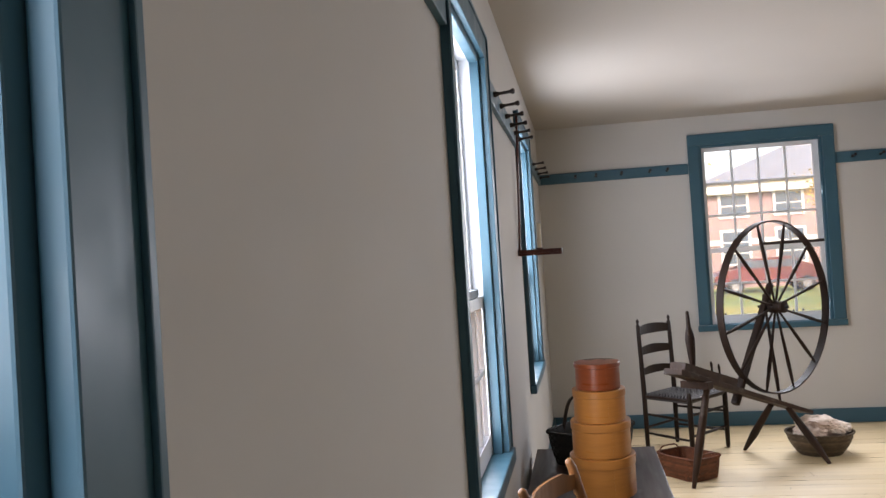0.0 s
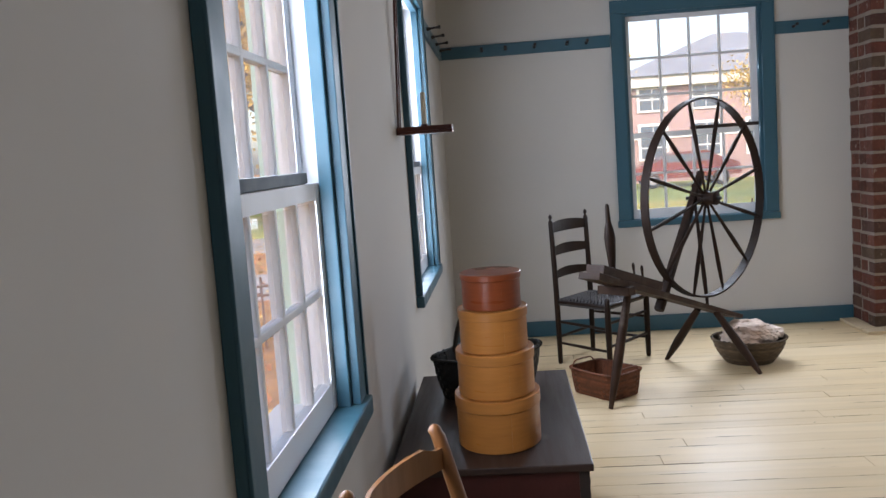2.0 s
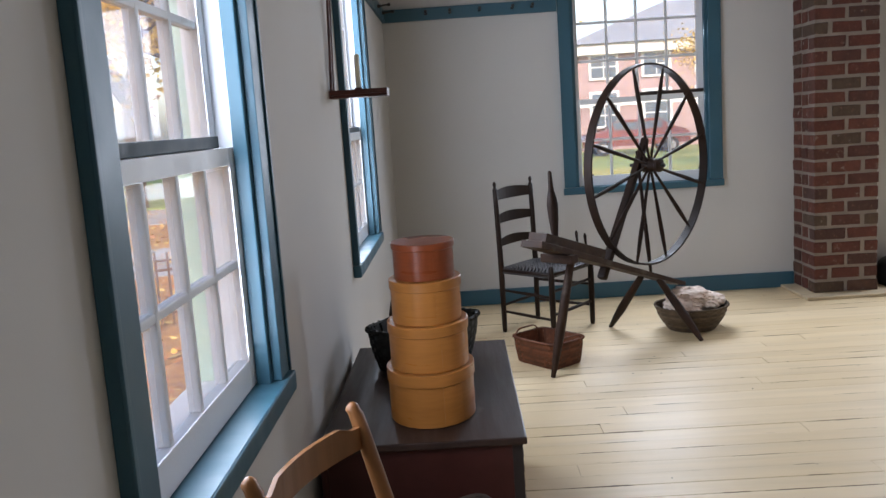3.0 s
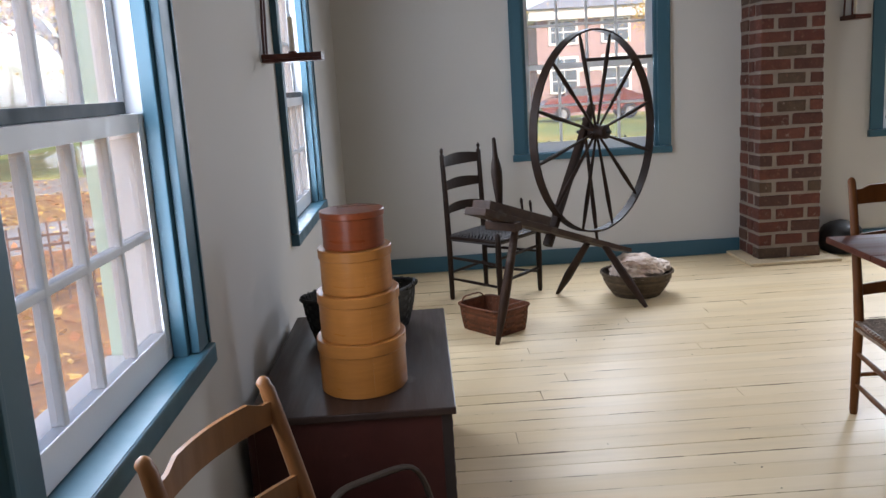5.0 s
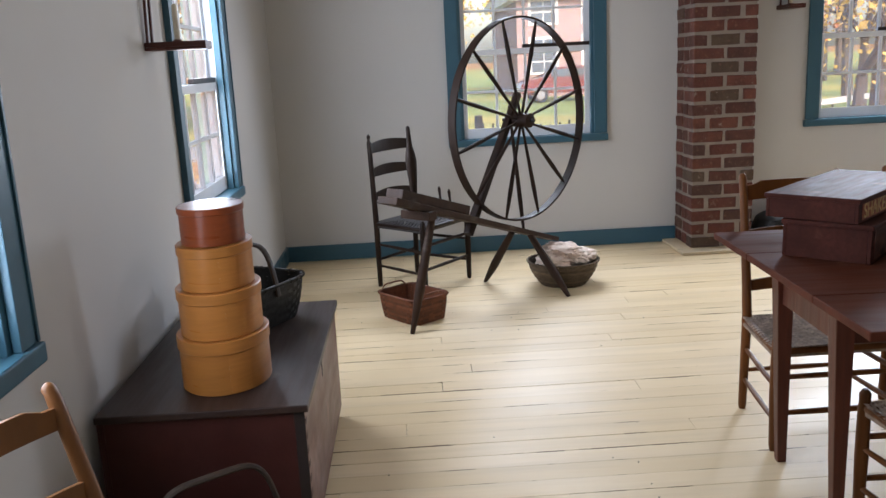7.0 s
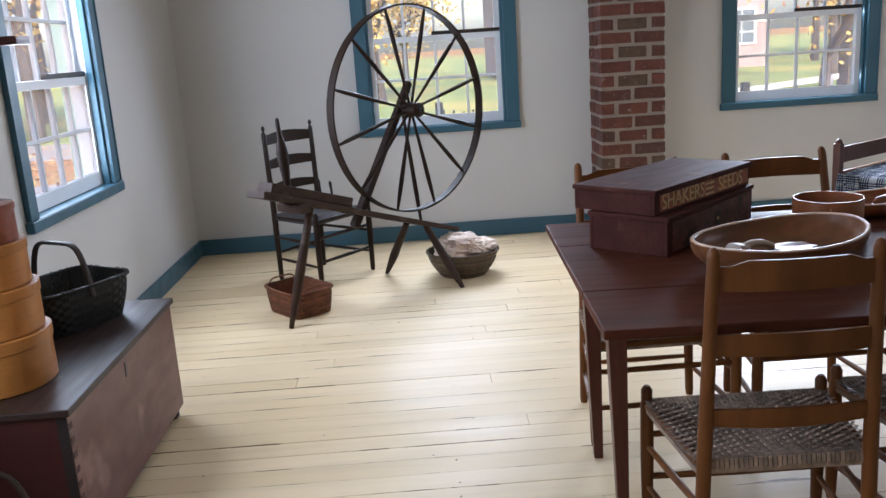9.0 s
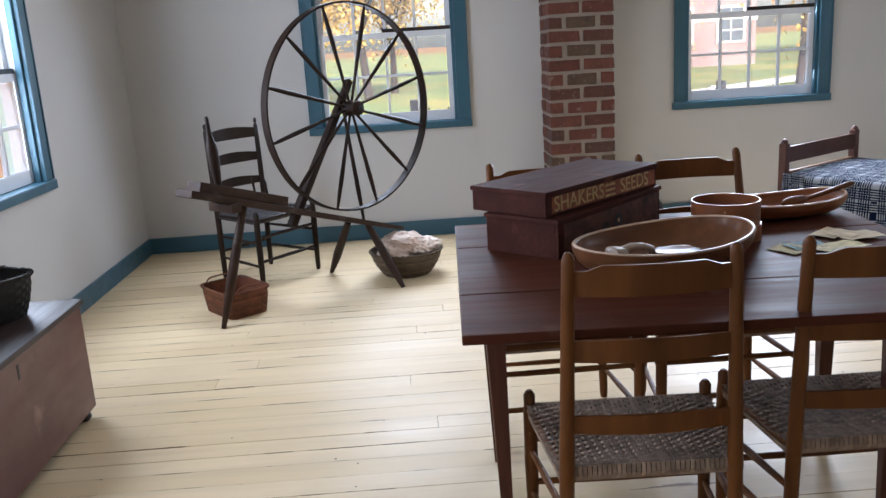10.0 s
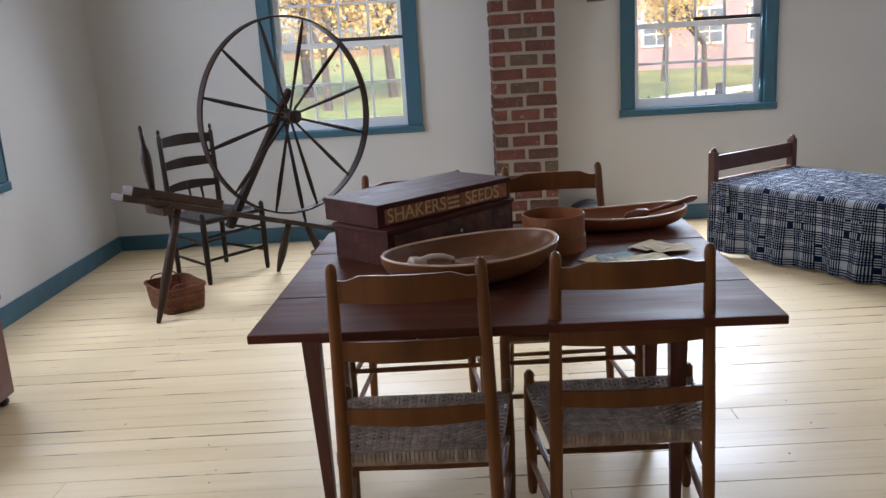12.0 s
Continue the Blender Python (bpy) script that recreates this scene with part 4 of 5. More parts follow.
# ---- baskets ----
def basket(name, m, label, a, b, h, mat, flare=0.12, square=2.0, rows=11, stakes=32, handle=None, ears=None, rim=0.006):
    """Splint basket: flat stakes, woven bands that pass in and out of them, lashed rim, handles."""
    bk = thing(name, m, label, "basket")

    def at(t, k, off=0.0):
        c, s = math.cos(t), math.sin(t)
        x = math.copysign(abs(c) ** (2 / square), c) * a
        y = math.copysign(abs(s) ** (2 / square), s) * b
        f = 1 - flare + flare * math.sin(k * math.pi / 2)
        v = Vector((x * f, y * f, 0))
        return v + v.normalized() * off + Vector((0, 0, h * k))

    bm = bmesh.new()
    for r in range(rows):
        k0, k1 = (r + 0.01) / rows, (r + 0.99) / rows
        n = stakes * 2
        lo, hi = [], []
        for i in range(n):
            t = 2 * math.pi * i / n
            off = 0.0026 * (1 if (i // 2 + r) % 2 else -1) if i % 2 == 0 else 0.0
            lo.append(bm.verts.new(at(t, k0, off)))
            hi.append(bm.verts.new(at(t, k1, off)))
        for i in range(n):
            j = (i + 1) % n
            bm.faces.new((lo[i], lo[j], hi[j], hi[i]))
    tagged(part("woven_side", bm, mat, bk), kind="stuff")
    bm = bmesh.new()
    for i in range(stakes):
        t = 2 * math.pi * i / stakes
        dt = 2 * math.pi / stakes * 0.42
        p = [at(t - dt, 0, -0.001), at(t + dt, 0, -0.001), at(t + dt, 0.5, -0.001), at(t + dt, 1, -0.001), at(t - dt, 1, -0.001), at(t - dt, 0.5, -0.001)]
        bm.faces.new([bm.verts.new(q) for q in p])
    tagged(part("stake_work", bm, mat, bk), kind="stuff")
    bm = bmesh.new()
    vs = [bm.verts.new(at(2 * math.pi * i / 48, 0) + Vector((0, 0, 0.003))) for i in range(48)]
    bm.faces.new(vs)
    part("base", bm, mat, bk)
    bm = tube(bmesh.new(), [at(2 * math.pi * i / 48, 1, 0.004) for i in range(48)], rim, True, 6)
    part("rim", bm, mat, bk, smooth=True)
    bm = bmesh.new()
    for i in range(stakes):
        t = 2 * math.pi * (i + 0.5) / stakes
        c = at(t, 1, 0.004)
        d = (at(t + 0.05, 1, 0.004) - at(t - 0.05, 1, 0.004)).normalized()
        ring = [c + (Vector((0, 0, 1)) * math.cos(q) + d.cross(Vector((0, 0, 1))) * math.sin(q)) * (rim + 0.002) + d * 0.006 * (q / math.pi - 1) for q in (2 * math.pi * j / 8 for j in range(8))]
        tube(bm, ring, 0.0018, True, 4)
    tagged(part("lashing", bm, mat, bk), kind="stuff")
    if handle:
        hh, axis = handle
        t0 = 0 if axis == "x" else math.pi / 2
        p, q = at(t0, 0.75, 0.006), at(t0 + math.pi, 0.75, 0.006)
        pts = []
        for i in range(21):
            s = i / 20
            e = abs(2 * s - 1)
            lift = (1 - e ** 3.2)
            c = p.lerp(q, 0.5 + math.copysign(0.5 * e ** 0.55, s - 0.5) if e else 0.5)
            pts.append(Vector((c.x, c.y, h * 0.75 + (hh - h * 0.75) * lift)))
        part("handle", tube(bmesh.new(), pts, 0.0125, False, 8, 0.6), LEATHER, bk, "dark bent-wood handle", True)
    if ears:
        for t0 in ((0, math.pi) if ears == "x" else (math.pi / 2, -math.pi / 2)):
            pts = []
            for i in range(11):
                s = i / 10
                c = at(t0 + (s - 0.5) * 0.55, 1, 0.003)
                pts.append(c + Vector((0, 0, 0.030 * math.sin(math.pi * s))))
            part("ear_handle", tube(bmesh.new(), pts, 0.0045, False, 6), mat, bk, "small loop handle", True)
    return bk


basket("black_basket", pose(0.245, 4.36, QT + 0.001, 0, 0, 60), "blackened rectangular splint basket with bent handle on the chest", 0.198, 0.150, 0.155, BLACK_SPLINT, 0.16, 5.0, 10, 40, (0.30, "y"))
basket("red_basket", pose(0.853, 5.912, 0.001, 0, 0, 38.5), "reddish woven splint basket with small loop handles on the floor", 0.128, 0.172, 0.142, RED_SPLINT, 0.10, 6.0, 10, 36, None, "y")
basket("wool_basket", pose(1.80, 6.45, 0.001), "round weathered splint basket full of raw wool", 0.215, 0.205, 0.15, GREY_SPLINT, 0.35, 2.0, 10, 36)
basket("handled_basket", pose(0.33, 3.33, 0.001, 0, 0, 35), "dark round splint basket with arched handle beside the chest", 0.185, 0.165, 0.20, GREY_SPLINT, 0.2, 2.2, 12, 32, (0.40, "x"))

wool = new("raw_wool")
tagged(wool, "cream and brown raw wool heaped in a basket", "wool")
wool.matrix_basis = pose(1.80, 6.45, 0)
rw = random.Random(5)
for k in range(9):
    bm = bmesh.new()
    bmesh.ops.create_icosphere(bm, subdivisions=4, radius=1.0)
    a = k * 2.4
    rr = 0.115 * math.sqrt(k / 9)
    c = Vector((rr * math.cos(a), rr * math.sin(a), 0.148 + 0.035 * rw.random() + (0.03 if k < 3 else 0)))
    s = Vector((rw.uniform(0.085, 0.12), rw.uniform(0.07, 0.10), rw.uniform(0.045, 0.06)))
    for v in bm.verts:
        d = v.co.normalized()
        f = 1 + 0.22 * noise.noise(d * 2.2 + Vector((k * 7, 0, 0))) + 0.16 * noise.noise(d * 6 + Vector((0, k * 5, 0))) + 0.07 * noise.noise(d * 15)
        v.co = Vector((d.x * s.x, d.y * s.y, d.z * s.z)) * f + c
    part("tuft", bm, WOOL, wool, smooth=True)


# ---- the great wheel ----
wheel = thing("spinning_wheel", pose(0.839, 5.603, 0, 0, 0, 47), "tall dark wooden great spinning wheel on a slanted bench", "spinning wheel")
SL = (0.25 - 0.715) / 1.467


def bz(s):
    return 0.715 + SL * (s + 0.127)


bm = bmesh.new()
beam(bm, (-0.127, 0, bz(-0.127) + 0.0175), (1.34, 0, bz(1.34) + 0.012), 0.135, 0.038, 0.004, (0, 0, 1), 0.115, 0.026)
part("bench_board", bm, BENCH, wheel, "weathered slanted board")
part("head_block", beam(bmesh.new(), (-0.06, 0.012, bz(-0.06) + 0.062), (0.47, 0.012, bz(0.47) + 0.062), 0.115, 0.05, 0.004), BENCH, wheel, "thick block on the raised end")
part("cross_block", beam(bmesh.new(), (0.10, -0.10, bz(0.1) - 0.02), (0.10, 0.10, bz(0.1) - 0.02), 0.06, 0.045, 0.003), BENCH, wheel)
LEGP = ((0, 0.019), (0.3, 0.024), (0.62, 0.027), (0.8, 0.021), (1, 0.012))
for top, foot in (((0.21, 0.0, bz(0.21)), (0, 0, 0)), ((1.06, -0.03, bz(1.06)), (1.025, -0.322, 0)), ((0.96, 0.03, bz(0.96)), (1.05, 0.322, 0))):
    part("leg", turned(bmesh.new(), top, foot, LEGP), WHEEL if foot[1] > 0 else BENCH, wheel, smooth=True)
part("upright", beam(bmesh.new(), (0.535, 0.03, 0.43), (1.08, 0.045, 1.19), 0.045, 0.052, 0.014, (0, 1, 0), 0.042, 0.042), WHEEL, wheel, "thick leaning post")
part("brace", turned(bmesh.new(), (1.03, 0.078, 1.12), (1.11, 0.05, bz(1.1) + 0.01), ((0, 0.008), (0.4, 0.011), (0.75, 0.014), (1, 0.008))), WHEEL, wheel, smooth=True)
part("spindle_post", turned(bmesh.new(), (0.075, 0.0, bz(0.075) + 0.08), (0.052, 0, 1.085), ((0, 0.016), (0.12, 0.020), (0.3, 0.026), (0.5, 0.030), (0.62, 0.024), (0.72, 0.015), (0.8, 0.013), (0.98, 0.010), (1, 0.005))), WHEEL, wheel, "turned spindle post", smooth=True)
for s in (0.315, 0.395):
    part("pin", turned(bmesh.new(), (s, 0.03, bz(s) + 0.085), (s - 0.01, 0.03, bz(s) + 0.165), ((0, 0.006), (0.5, 0.007), (0.8, 0.009), (1, 0.004)), 8), WHEEL, wheel, smooth=True)
HUB = Vector((1.01, -0.022, 1.035))
WT = pose(*HUB, 0, 0, -4)


def wpoint(r, t, y):
    return WT @ Vector((r * math.cos(t), y, r * math.sin(t)))


RW = 0.593
bm = bmesh.new()
n = 72
sec = ((RW, -0.026), (RW, 0.026), (RW - 0.011, 0.026), (RW - 0.011, -0.026))
rg = [[wpoint(r, 2 * math.pi * i / n, y) for i in range(n)] for r, y in sec + sec[:1]]
shell(bm, rg)
bmesh.ops.remove_doubles(bm, verts=bm.verts, dist=1e-5)
part("rim", bm, WHEEL, wheel, "broad flat bent rim", smooth=True)
for k in range(12):
    t = radians(-16 + 30 * k)
    p, q = wpoint(0.035, t, 0), wpoint(RW - 0.011, t, 0)
    part("spoke", turned(bmesh.new(), p, q, ((0, 0.008), (0.15, 0.008), (0.35, 0.010), (0.7, 0.0135), (0.88, 0.011), (1, 0.007)), 8), WHEEL, wheel, smooth=True)
part("hub", turned(bmesh.new(), WT @ Vector((0, 0.075, 0)), WT @ Vector((0, -0.075, 0)), ((0, 0.022), (0.1, 0.03), (0.3, 0.046), (0.55, 0.046), (0.65, 0.036), (0.8, 0.034), (0.84, 0.042), (0.96, 0.042), (1, 0.03)), 16), WHEEL, wheel, smooth=True)
part("axle", rod(bmesh.new(), WT @ Vector((0, 0.14, 0)), WT @ Vector((0, -0.10, 0)), 0.011), IRON, wheel, smooth=True)


# ---- sconces ----
def sconce(m, label):
    """A hanging candle shelf: local y = 0 is the wall, it stands out along local -y."""
    s = thing("hanging_sconce", m, label, "sconce")
    for x in (-0.030, 0.030):
        part("back_strip", beam(bmesh.new(), (x, -0.008, 0.012), (x * 0.6, -0.034, 0.70), 0.012, 0.010, 0.002, (0, 1, 0)), SCONCE, s)
    part("hanger", beam(bmesh.new(), (-0.028, -0.034, 0.70), (0.028, -0.034, 0.70), 0.010, 0.03, 0.002), SCONCE, s)
    part("shelf", one_box(-0.055, 0.055, -0.222, -0.002, -0.004, 0.008, 0.002), SCONCE, s)
    for x0, x1, y0, y1 in ((-0.0555, -0.049, -0.222, -0.002), (0.049, 0.0555, -0.222, -0.002), (-0.0485, 0.0485, -0.2222, -0.215)):
        part("lip", one_box(x0, x1, y0, y1, 0.0082, 0.026, 0.001), SCONCE, s)
    part("candle_cup", turned(bmesh.new(), (0, -0.11, 0.0085), (0, -0.11, 0.034), ((0, 0.032), (0.3, 0.032), (0.4, 0.016), (1, 0.016))), SCONCE, s, smooth=True)
    return s


def candle(m):
    c = thing("candle", m, "unlit ivory candle standing in a sconce", "candle")
    part("wax", turned(bmesh.new(), (0, 0, 0), (0, 0, 0.125), ((0, 0.011), (0.95, 0.010), (1, 0.006))), CANDLE, c, smooth=True)
    part("wick", rod(bmesh.new(), (0, 0, 0.125), (0.001, 0, 0.135), 0.001), PEG, c)


SW, SN = pose(XW + 0.001, 4.59, 1.486, 0, 0, 90), pose(3.60, YN - 0.001, 1.64)
sconce(SW, "dark red wooden hanging candle sconce by the window")
sconce(SN, "dark red wooden hanging candle sconce beside the chimney")
for m in (SW, SN):
    candle(m @ Matrix.Translation((0, -0.11, 0.035)))


# ---- bed ----
BA = math.degrees(math.atan2(0.44, 0.68))
BM_ = pose(4.18, 6.52, 0, 0, 0, BA)
bed = thing("low_bed", BM_, "low dark red wooden bedstead with open footboard", "bed")
BWD, BLN = 0.80, 1.95
for x in (0, BWD):
    part("post", beam(bmesh.new(), (x, 0, 0), (x, 0, 0.64), 0.048, 0.048, 0.005, (0, 1, 0)), BED, bed)
    part("post_cap", turned(bmesh.new(), (x, 0, 0.638), (x, 0, 0.668), ((0, 0.0235), (0.45, 0.021), (0.8, 0.014), (1, 0.006))), BED, bed, smooth=True)
    part("head_post", beam(bmesh.new(), (x, -BLN, 0), (x, -BLN, 0.66), 0.048, 0.048, 0.005, (0, 1, 0)), BED, bed)
    part("side_rail", one_box(x - 0.017, x + 0.017, -BLN + 0.025, -0.025, 0.28, 0.41, 0.003), BED_RAIL, bed)
part("foot_panel", one_box(0.025, BWD - 0.025, -0.011, 0.011, 0.515, 0.615, 0.004), BED, bed, "plain cross board")
part("foot_rail", one_box(0.025, BWD - 0.025, -0.014, 0.014, 0.36, 0.462, 0.003), BED_RAIL, bed)
part("head_panel", one_box(0.025, BWD - 0.025, -BLN - 0.011, -BLN + 0.011, 0.38, 0.62, 0.004), BED, bed)
tick = thing("mattress", BM_, "straw mattress under a woven coverlet", "mattress")
part("ticking", one_box(0.03, BWD - 0.03, -BLN + 0.03, -0.05, 0.33, 0.435, 0.03), PAPER, tick)

COVER = bpy.data.materials.new("overshot_coverlet")
COVER.use_nodes = True
ct = COVER.node_tree
cn, cl = ct.nodes, ct.links
cb = cn["Principled BSDF"]
cb.inputs["Roughness"].default_value, cb.inputs["Specular IOR Level"].default_value = 0.95, 0.08
uv = cn.new("ShaderNodeUVMap")
uv.uv_map = "weave"


def cnode(kind, **k):
    q = cn.new(kind)
    for a, v in k.items():
        setattr(q, a, v)
    return q


def cmath(op, a, b=None, c=None):
    q = cnode("ShaderNodeMath", operation=op)
    for i, v in enumerate((a, b, c)):
        if v is None:
            continue
        if isinstance(v, (int, float)):
            q.inputs[i].default_value = v
        else:
            cl.new(v, q.inputs[i])
    return q.outputs[0]


sx = cn.new("ShaderNodeSeparateXYZ")
cl.new(uv.outputs[0], sx.inputs[0])


def blocks(o, period, cuts):
    """1 inside bands of the repeat, 0 outside: blocks of the weave."""
    f = cmath("FRACT", cmath("DIVIDE", o, period))
    out = None
    for a, b in cuts:
        s = cmath("MULTIPLY", cmath("GREATER_THAN", f, a), cmath("LESS_THAN", f, b))
        out = s if out is None else cmath("MAXIMUM", out, s)
    return out


zu, zv = (blocks(sx.outputs[k], 0.240, ((0.0, 0.20), (0.5, 0.58))) for k in (0, 1))
lines = [cmath("MAXIMUM", zone, blocks(sx.outputs[k], 0.0192, ((0.0, 0.45),))) for k, zone in ((0, zu), (1, zv))]
par = cmath("ABSOLUTE", cmath("SUBTRACT", blocks(sx.outputs[0], 0.48, ((0.0, 0.5),)), blocks(sx.outputs[1], 0.48, ((0.0, 0.5),))))
pat = cmath("MULTIPLY", cmath("MULTIPLY", lines[0], lines[1]), cmath("SUBTRACT", 1, cmath("MULTIPLY", cmath("MULTIPLY", zu, zv), par)))
nz = cnode("ShaderNodeTexNoise")
nz.inputs["Scale"].default_value = 300
cl.new(uv.outputs[0], nz.inputs["Vector"])
mx = cnode("ShaderNodeMix", data_type="RGBA")
cl.new(cmath("MULTIPLY", pat, cmath("ADD", 0.35, cmath("MULTIPLY", nz.outputs["Fac"], 0.8))), mx.inputs[0])
mx.inputs[6].default_value = (0.004, 0.008, 0.026, 1)
mx.inputs[7].default_value = (0.36, 0.38, 0.40, 1)
cl.new(mx.outputs[2], cb.inputs["Base Color"])
cbp = cn.new("ShaderNodeBump")
cbp.inputs["Strength"].default_value, cbp.inputs["Distance"].default_value = 0.4, 0.003
cl.new(pat, cbp.inputs["Height"])
cl.new(cbp.outputs[0], cb.inputs["Normal"])


def coverlet():
    """Cloth that lies on the bed and hangs down its long sides."""
    bm = bmesh.new()
    lay = bm.loops.layers.uv.new("weave")
    drop = 0.41
    nu, nv = 120, 110
    total = BWD + 2 * drop + 0.08
    grid = []
    for i in range(nu + 1):
        s = -drop - 0.04 + total * i / nu
        rowv = []
        for j in range(nv + 1):
            l = (BLN - 0.09) * j / nv
            y = -0.045 - l
            wav = 0.022 * math.sin(l * 16 + 1.4 * math.sin(l * 5)) + 0.014 * math.sin(l * 37 + 2)
            e0, e1 = -0.03, BWD + 0.03
            top = 0.452 + 0.006 * noise.noise(Vector((s * 5, l * 5, 0))) + 0.012 * math.sin(math.pi * min(1, max(0, s / BWD)))
            r = 0.035
            if s < e0 + r:
                k = e0 + r - s
                q = min(k / (r * 1.57), 1) * math.pi / 2
                down = max(0, k - r * 1.57)
                x = e0 + r - r * math.sin(q) - (wav * down / drop * 1.2 + 0.05 * down)
                z = top - r * (1 - math.cos(q)) - down
            elif s > e1 - r:
                k = s - (e1 - r)
                q = min(k / (r * 1.57), 1) * math.pi / 2
                down = max(0, k - r * 1.57)
                x = e1 - r + r * math.sin(q) + (wav * down / drop * 1.2 + 0.05 * down)
                z = top - r * (1 - math.cos(q)) - down
            else:
                x, z = s, top
            rowv.append((bm.verts.new((x, y, max(z, 0.006))), s, l))
        grid.append(rowv)
    for i in range(nu):
        for j in range(nv):
            c = (grid[i][j], grid[i + 1][j], grid[i + 1][j + 1], grid[i][j + 1])
            f = bm.faces.new([q[0] for q in c])
            for lp, q in zip(f.loops, c):
                lp[lay].uv = ((q[1] + 2) * 1.35, q[2] * 1.35)
    cover = thing("coverlet", BM_, "indigo and white overshot-woven coverlet hanging over the bed", "coverlet")
    flap = bmesh.new()
    layer = flap.loops.layers.uv.new("weave")
    rows = []
    for i in range(31):
        d = 0.43 * i / 30
        rows.append([(flap.verts.new((-0.045 - 0.06 * d - 0.012 * math.sin(9 * q + 7 * d) * min(1, 8 * d), -0.028 - 0.13 * q - 0.012 * math.sin(11 * d) * q, 0.462 - d)), d, 0.15 * q) for q in (j / 10 for j in range(11))])
    for a, b in zip(rows, rows[1:]):
        for j in range(10):
            c = (a[j], a[j + 1], b[j + 1], b[j])
            f = flap.faces.new([q[0] for q in c])
            for lp, q in zip(f.loops, c):
                lp[layer].uv = ((q[1] + 1.63) * 1.35, (q[2] + 0.4) * 1.35)
    for nm, mesh, lab in (("spread", bm, ""), ("corner_flap", flap, "loose split corner at the foot post")):
        ob = part(nm, mesh, COVER, cover, lab, True)
        md = ob.modifiers.new("thick", "SOLIDIFY")
        md.thickness, md.offset = 0.003, 1


coverlet()

# ---- scuttle by the chimney ----
sc = thing("iron_kettle", pose(3.50, 7.27, 0.001), "black round-topped iron kettle on the floor beside the chimney", "kettle")
part("kettle_body", turned(bmesh.new(), (0, 0, 0), (0, 0, 0.17), ((0, 0.11), (0.1, 0.135), (0.5, 0.155), (0.85, 0.145), (1, 0.135)), 24), IRON, sc, smooth=True)
part("cover", turned(bmesh.new(), (0, 0, 0.17), (0, 0, 0.235), ((0, 0.137), (0.35, 0.12), (0.7, 0.08), (0.95, 0.025), (1, 0.01)), 24), IRON, sc, smooth=True)

# ---- outdoors ----
tagged(new("ground", solid("ground", one_box(-400, 400, -400, 400, -0.9, -0.55), GROUND)), "leaf-strewn autumn lawn round the house", "ground", kind="structure")
tagged(new("grass_slope", solid("grass_slope", one_box(-120, 120, 24.6, 160, -0.6, -0.5), GRASS)), "green mown lawn", "ground", kind="structure")
tagged(new("road", solid("road", one_box(-60, 80, 20.5, 24.5, -0.6, -0.53), ROAD)), "grey asphalt road", "road", kind="structure")
path = new("path", solid("path", one_box(-30, 8.5, -1.6, 1.6, -0.6, -0.535), ROAD))
path.matrix_basis = pose(-7, 13.5, 0, 0, 0, 23)
tagged(path, "grey path beyond the fence", "road", kind="structure")
rt = random.Random(11)
for nm, mat, count in (("fallen_gold_leaves", LEAF_GOLD, 7000), ("fallen_rust_leaves", LEAF_RUST, 8000)):
    bm = bmesh.new()
    for _ in range(count):
        d = 24 * math.sqrt(rt.random())
        a = radians(rt.uniform(88, 175))
        c = Vector((-1.2 + d * math.cos(a), 1.5 + d * math.sin(a), -0.545 + 0.03 * rt.random()))
        if -0.6 < c.x:
            continue
        u = Vector((rt.uniform(-1, 1), rt.uniform(-1, 1), rt.uniform(-0.35, 0.35))).normalized() * rt.uniform(0.035, 0.075)
        v = u.cross(Vector((rt.uniform(-0.3, 0.3), rt.uniform(-0.3, 0.3), 1))).normalized() * u.length * 0.7
        bm.faces.new([bm.verts.new(c + q) for q in (u, v, -u, -v)])
    tagged(new(nm, solid(nm, bm, mat)), "dry autumn leaves scattered over the lawn", "leaves", kind="stuff")


def house(m, w, d, h, storeys, bays, label):
    b = thing("brick_building", m, label, "building")
    part("wall", one_box(0, w, 0, d, 0, h), HAZED_BRICK, b, "red brick walls with haze put into the colour")
    part("cornice", one_box(-0.4, w + 0.4, -0.4, d + 0.4, h, h + 0.5, 0.05), FAR_WHITE, b, "white cornice")
    bm = bmesh.new()
    lo = [bm.verts.new(p) for p in ((-0.6, -0.6, h + 0.5), (w + 0.6, -0.6, h + 0.5), (w + 0.6, d + 0.6, h + 0.5), (-0.6, d + 0.6, h + 0.5))]
    hi = [bm.verts.new(p) for p in ((d * 0.5, d * 0.5, h + 2.9), (w - d * 0.5, d * 0.5, h + 2.9))]
    for f in ((lo[0], lo[1], hi[1], hi[0]), (lo[1], lo[2], hi[1]), (lo[2], lo[3], hi[0], hi[1]), (lo[3], lo[0], hi[0]), lo[::-1]):
        bm.faces.new(f)
    part("roof", bm, FAR_ROOF, b, "grey hipped slate roof")
    part("belt_course", one_box(-0.05, w + 0.05, -0.06, -0.002, h * 0.5 - 0.15, h * 0.5 + 0.1), FAR_WHITE, b)
    for s in range(storeys):
        for k in range(bays):
            x, z = (k + 0.5) * w / bays, 1.1 + s * h / storeys
            win = part("window", one_box(x - 0.7, x + 0.7, -0.09, -0.003, z, z + 1.72, 0.01), FAR_WHITE, b, "white window frame")
            for i in range(2):
                for j in range(3):
                    part("pane", one_box(x - 0.58 + i * 0.6, x - 0.02 + i * 0.6, -0.1, -0.0905, z + 0.10 + j * 0.52, z + 0.56 + j * 0.52), FAR_GLASS, win)
    return b


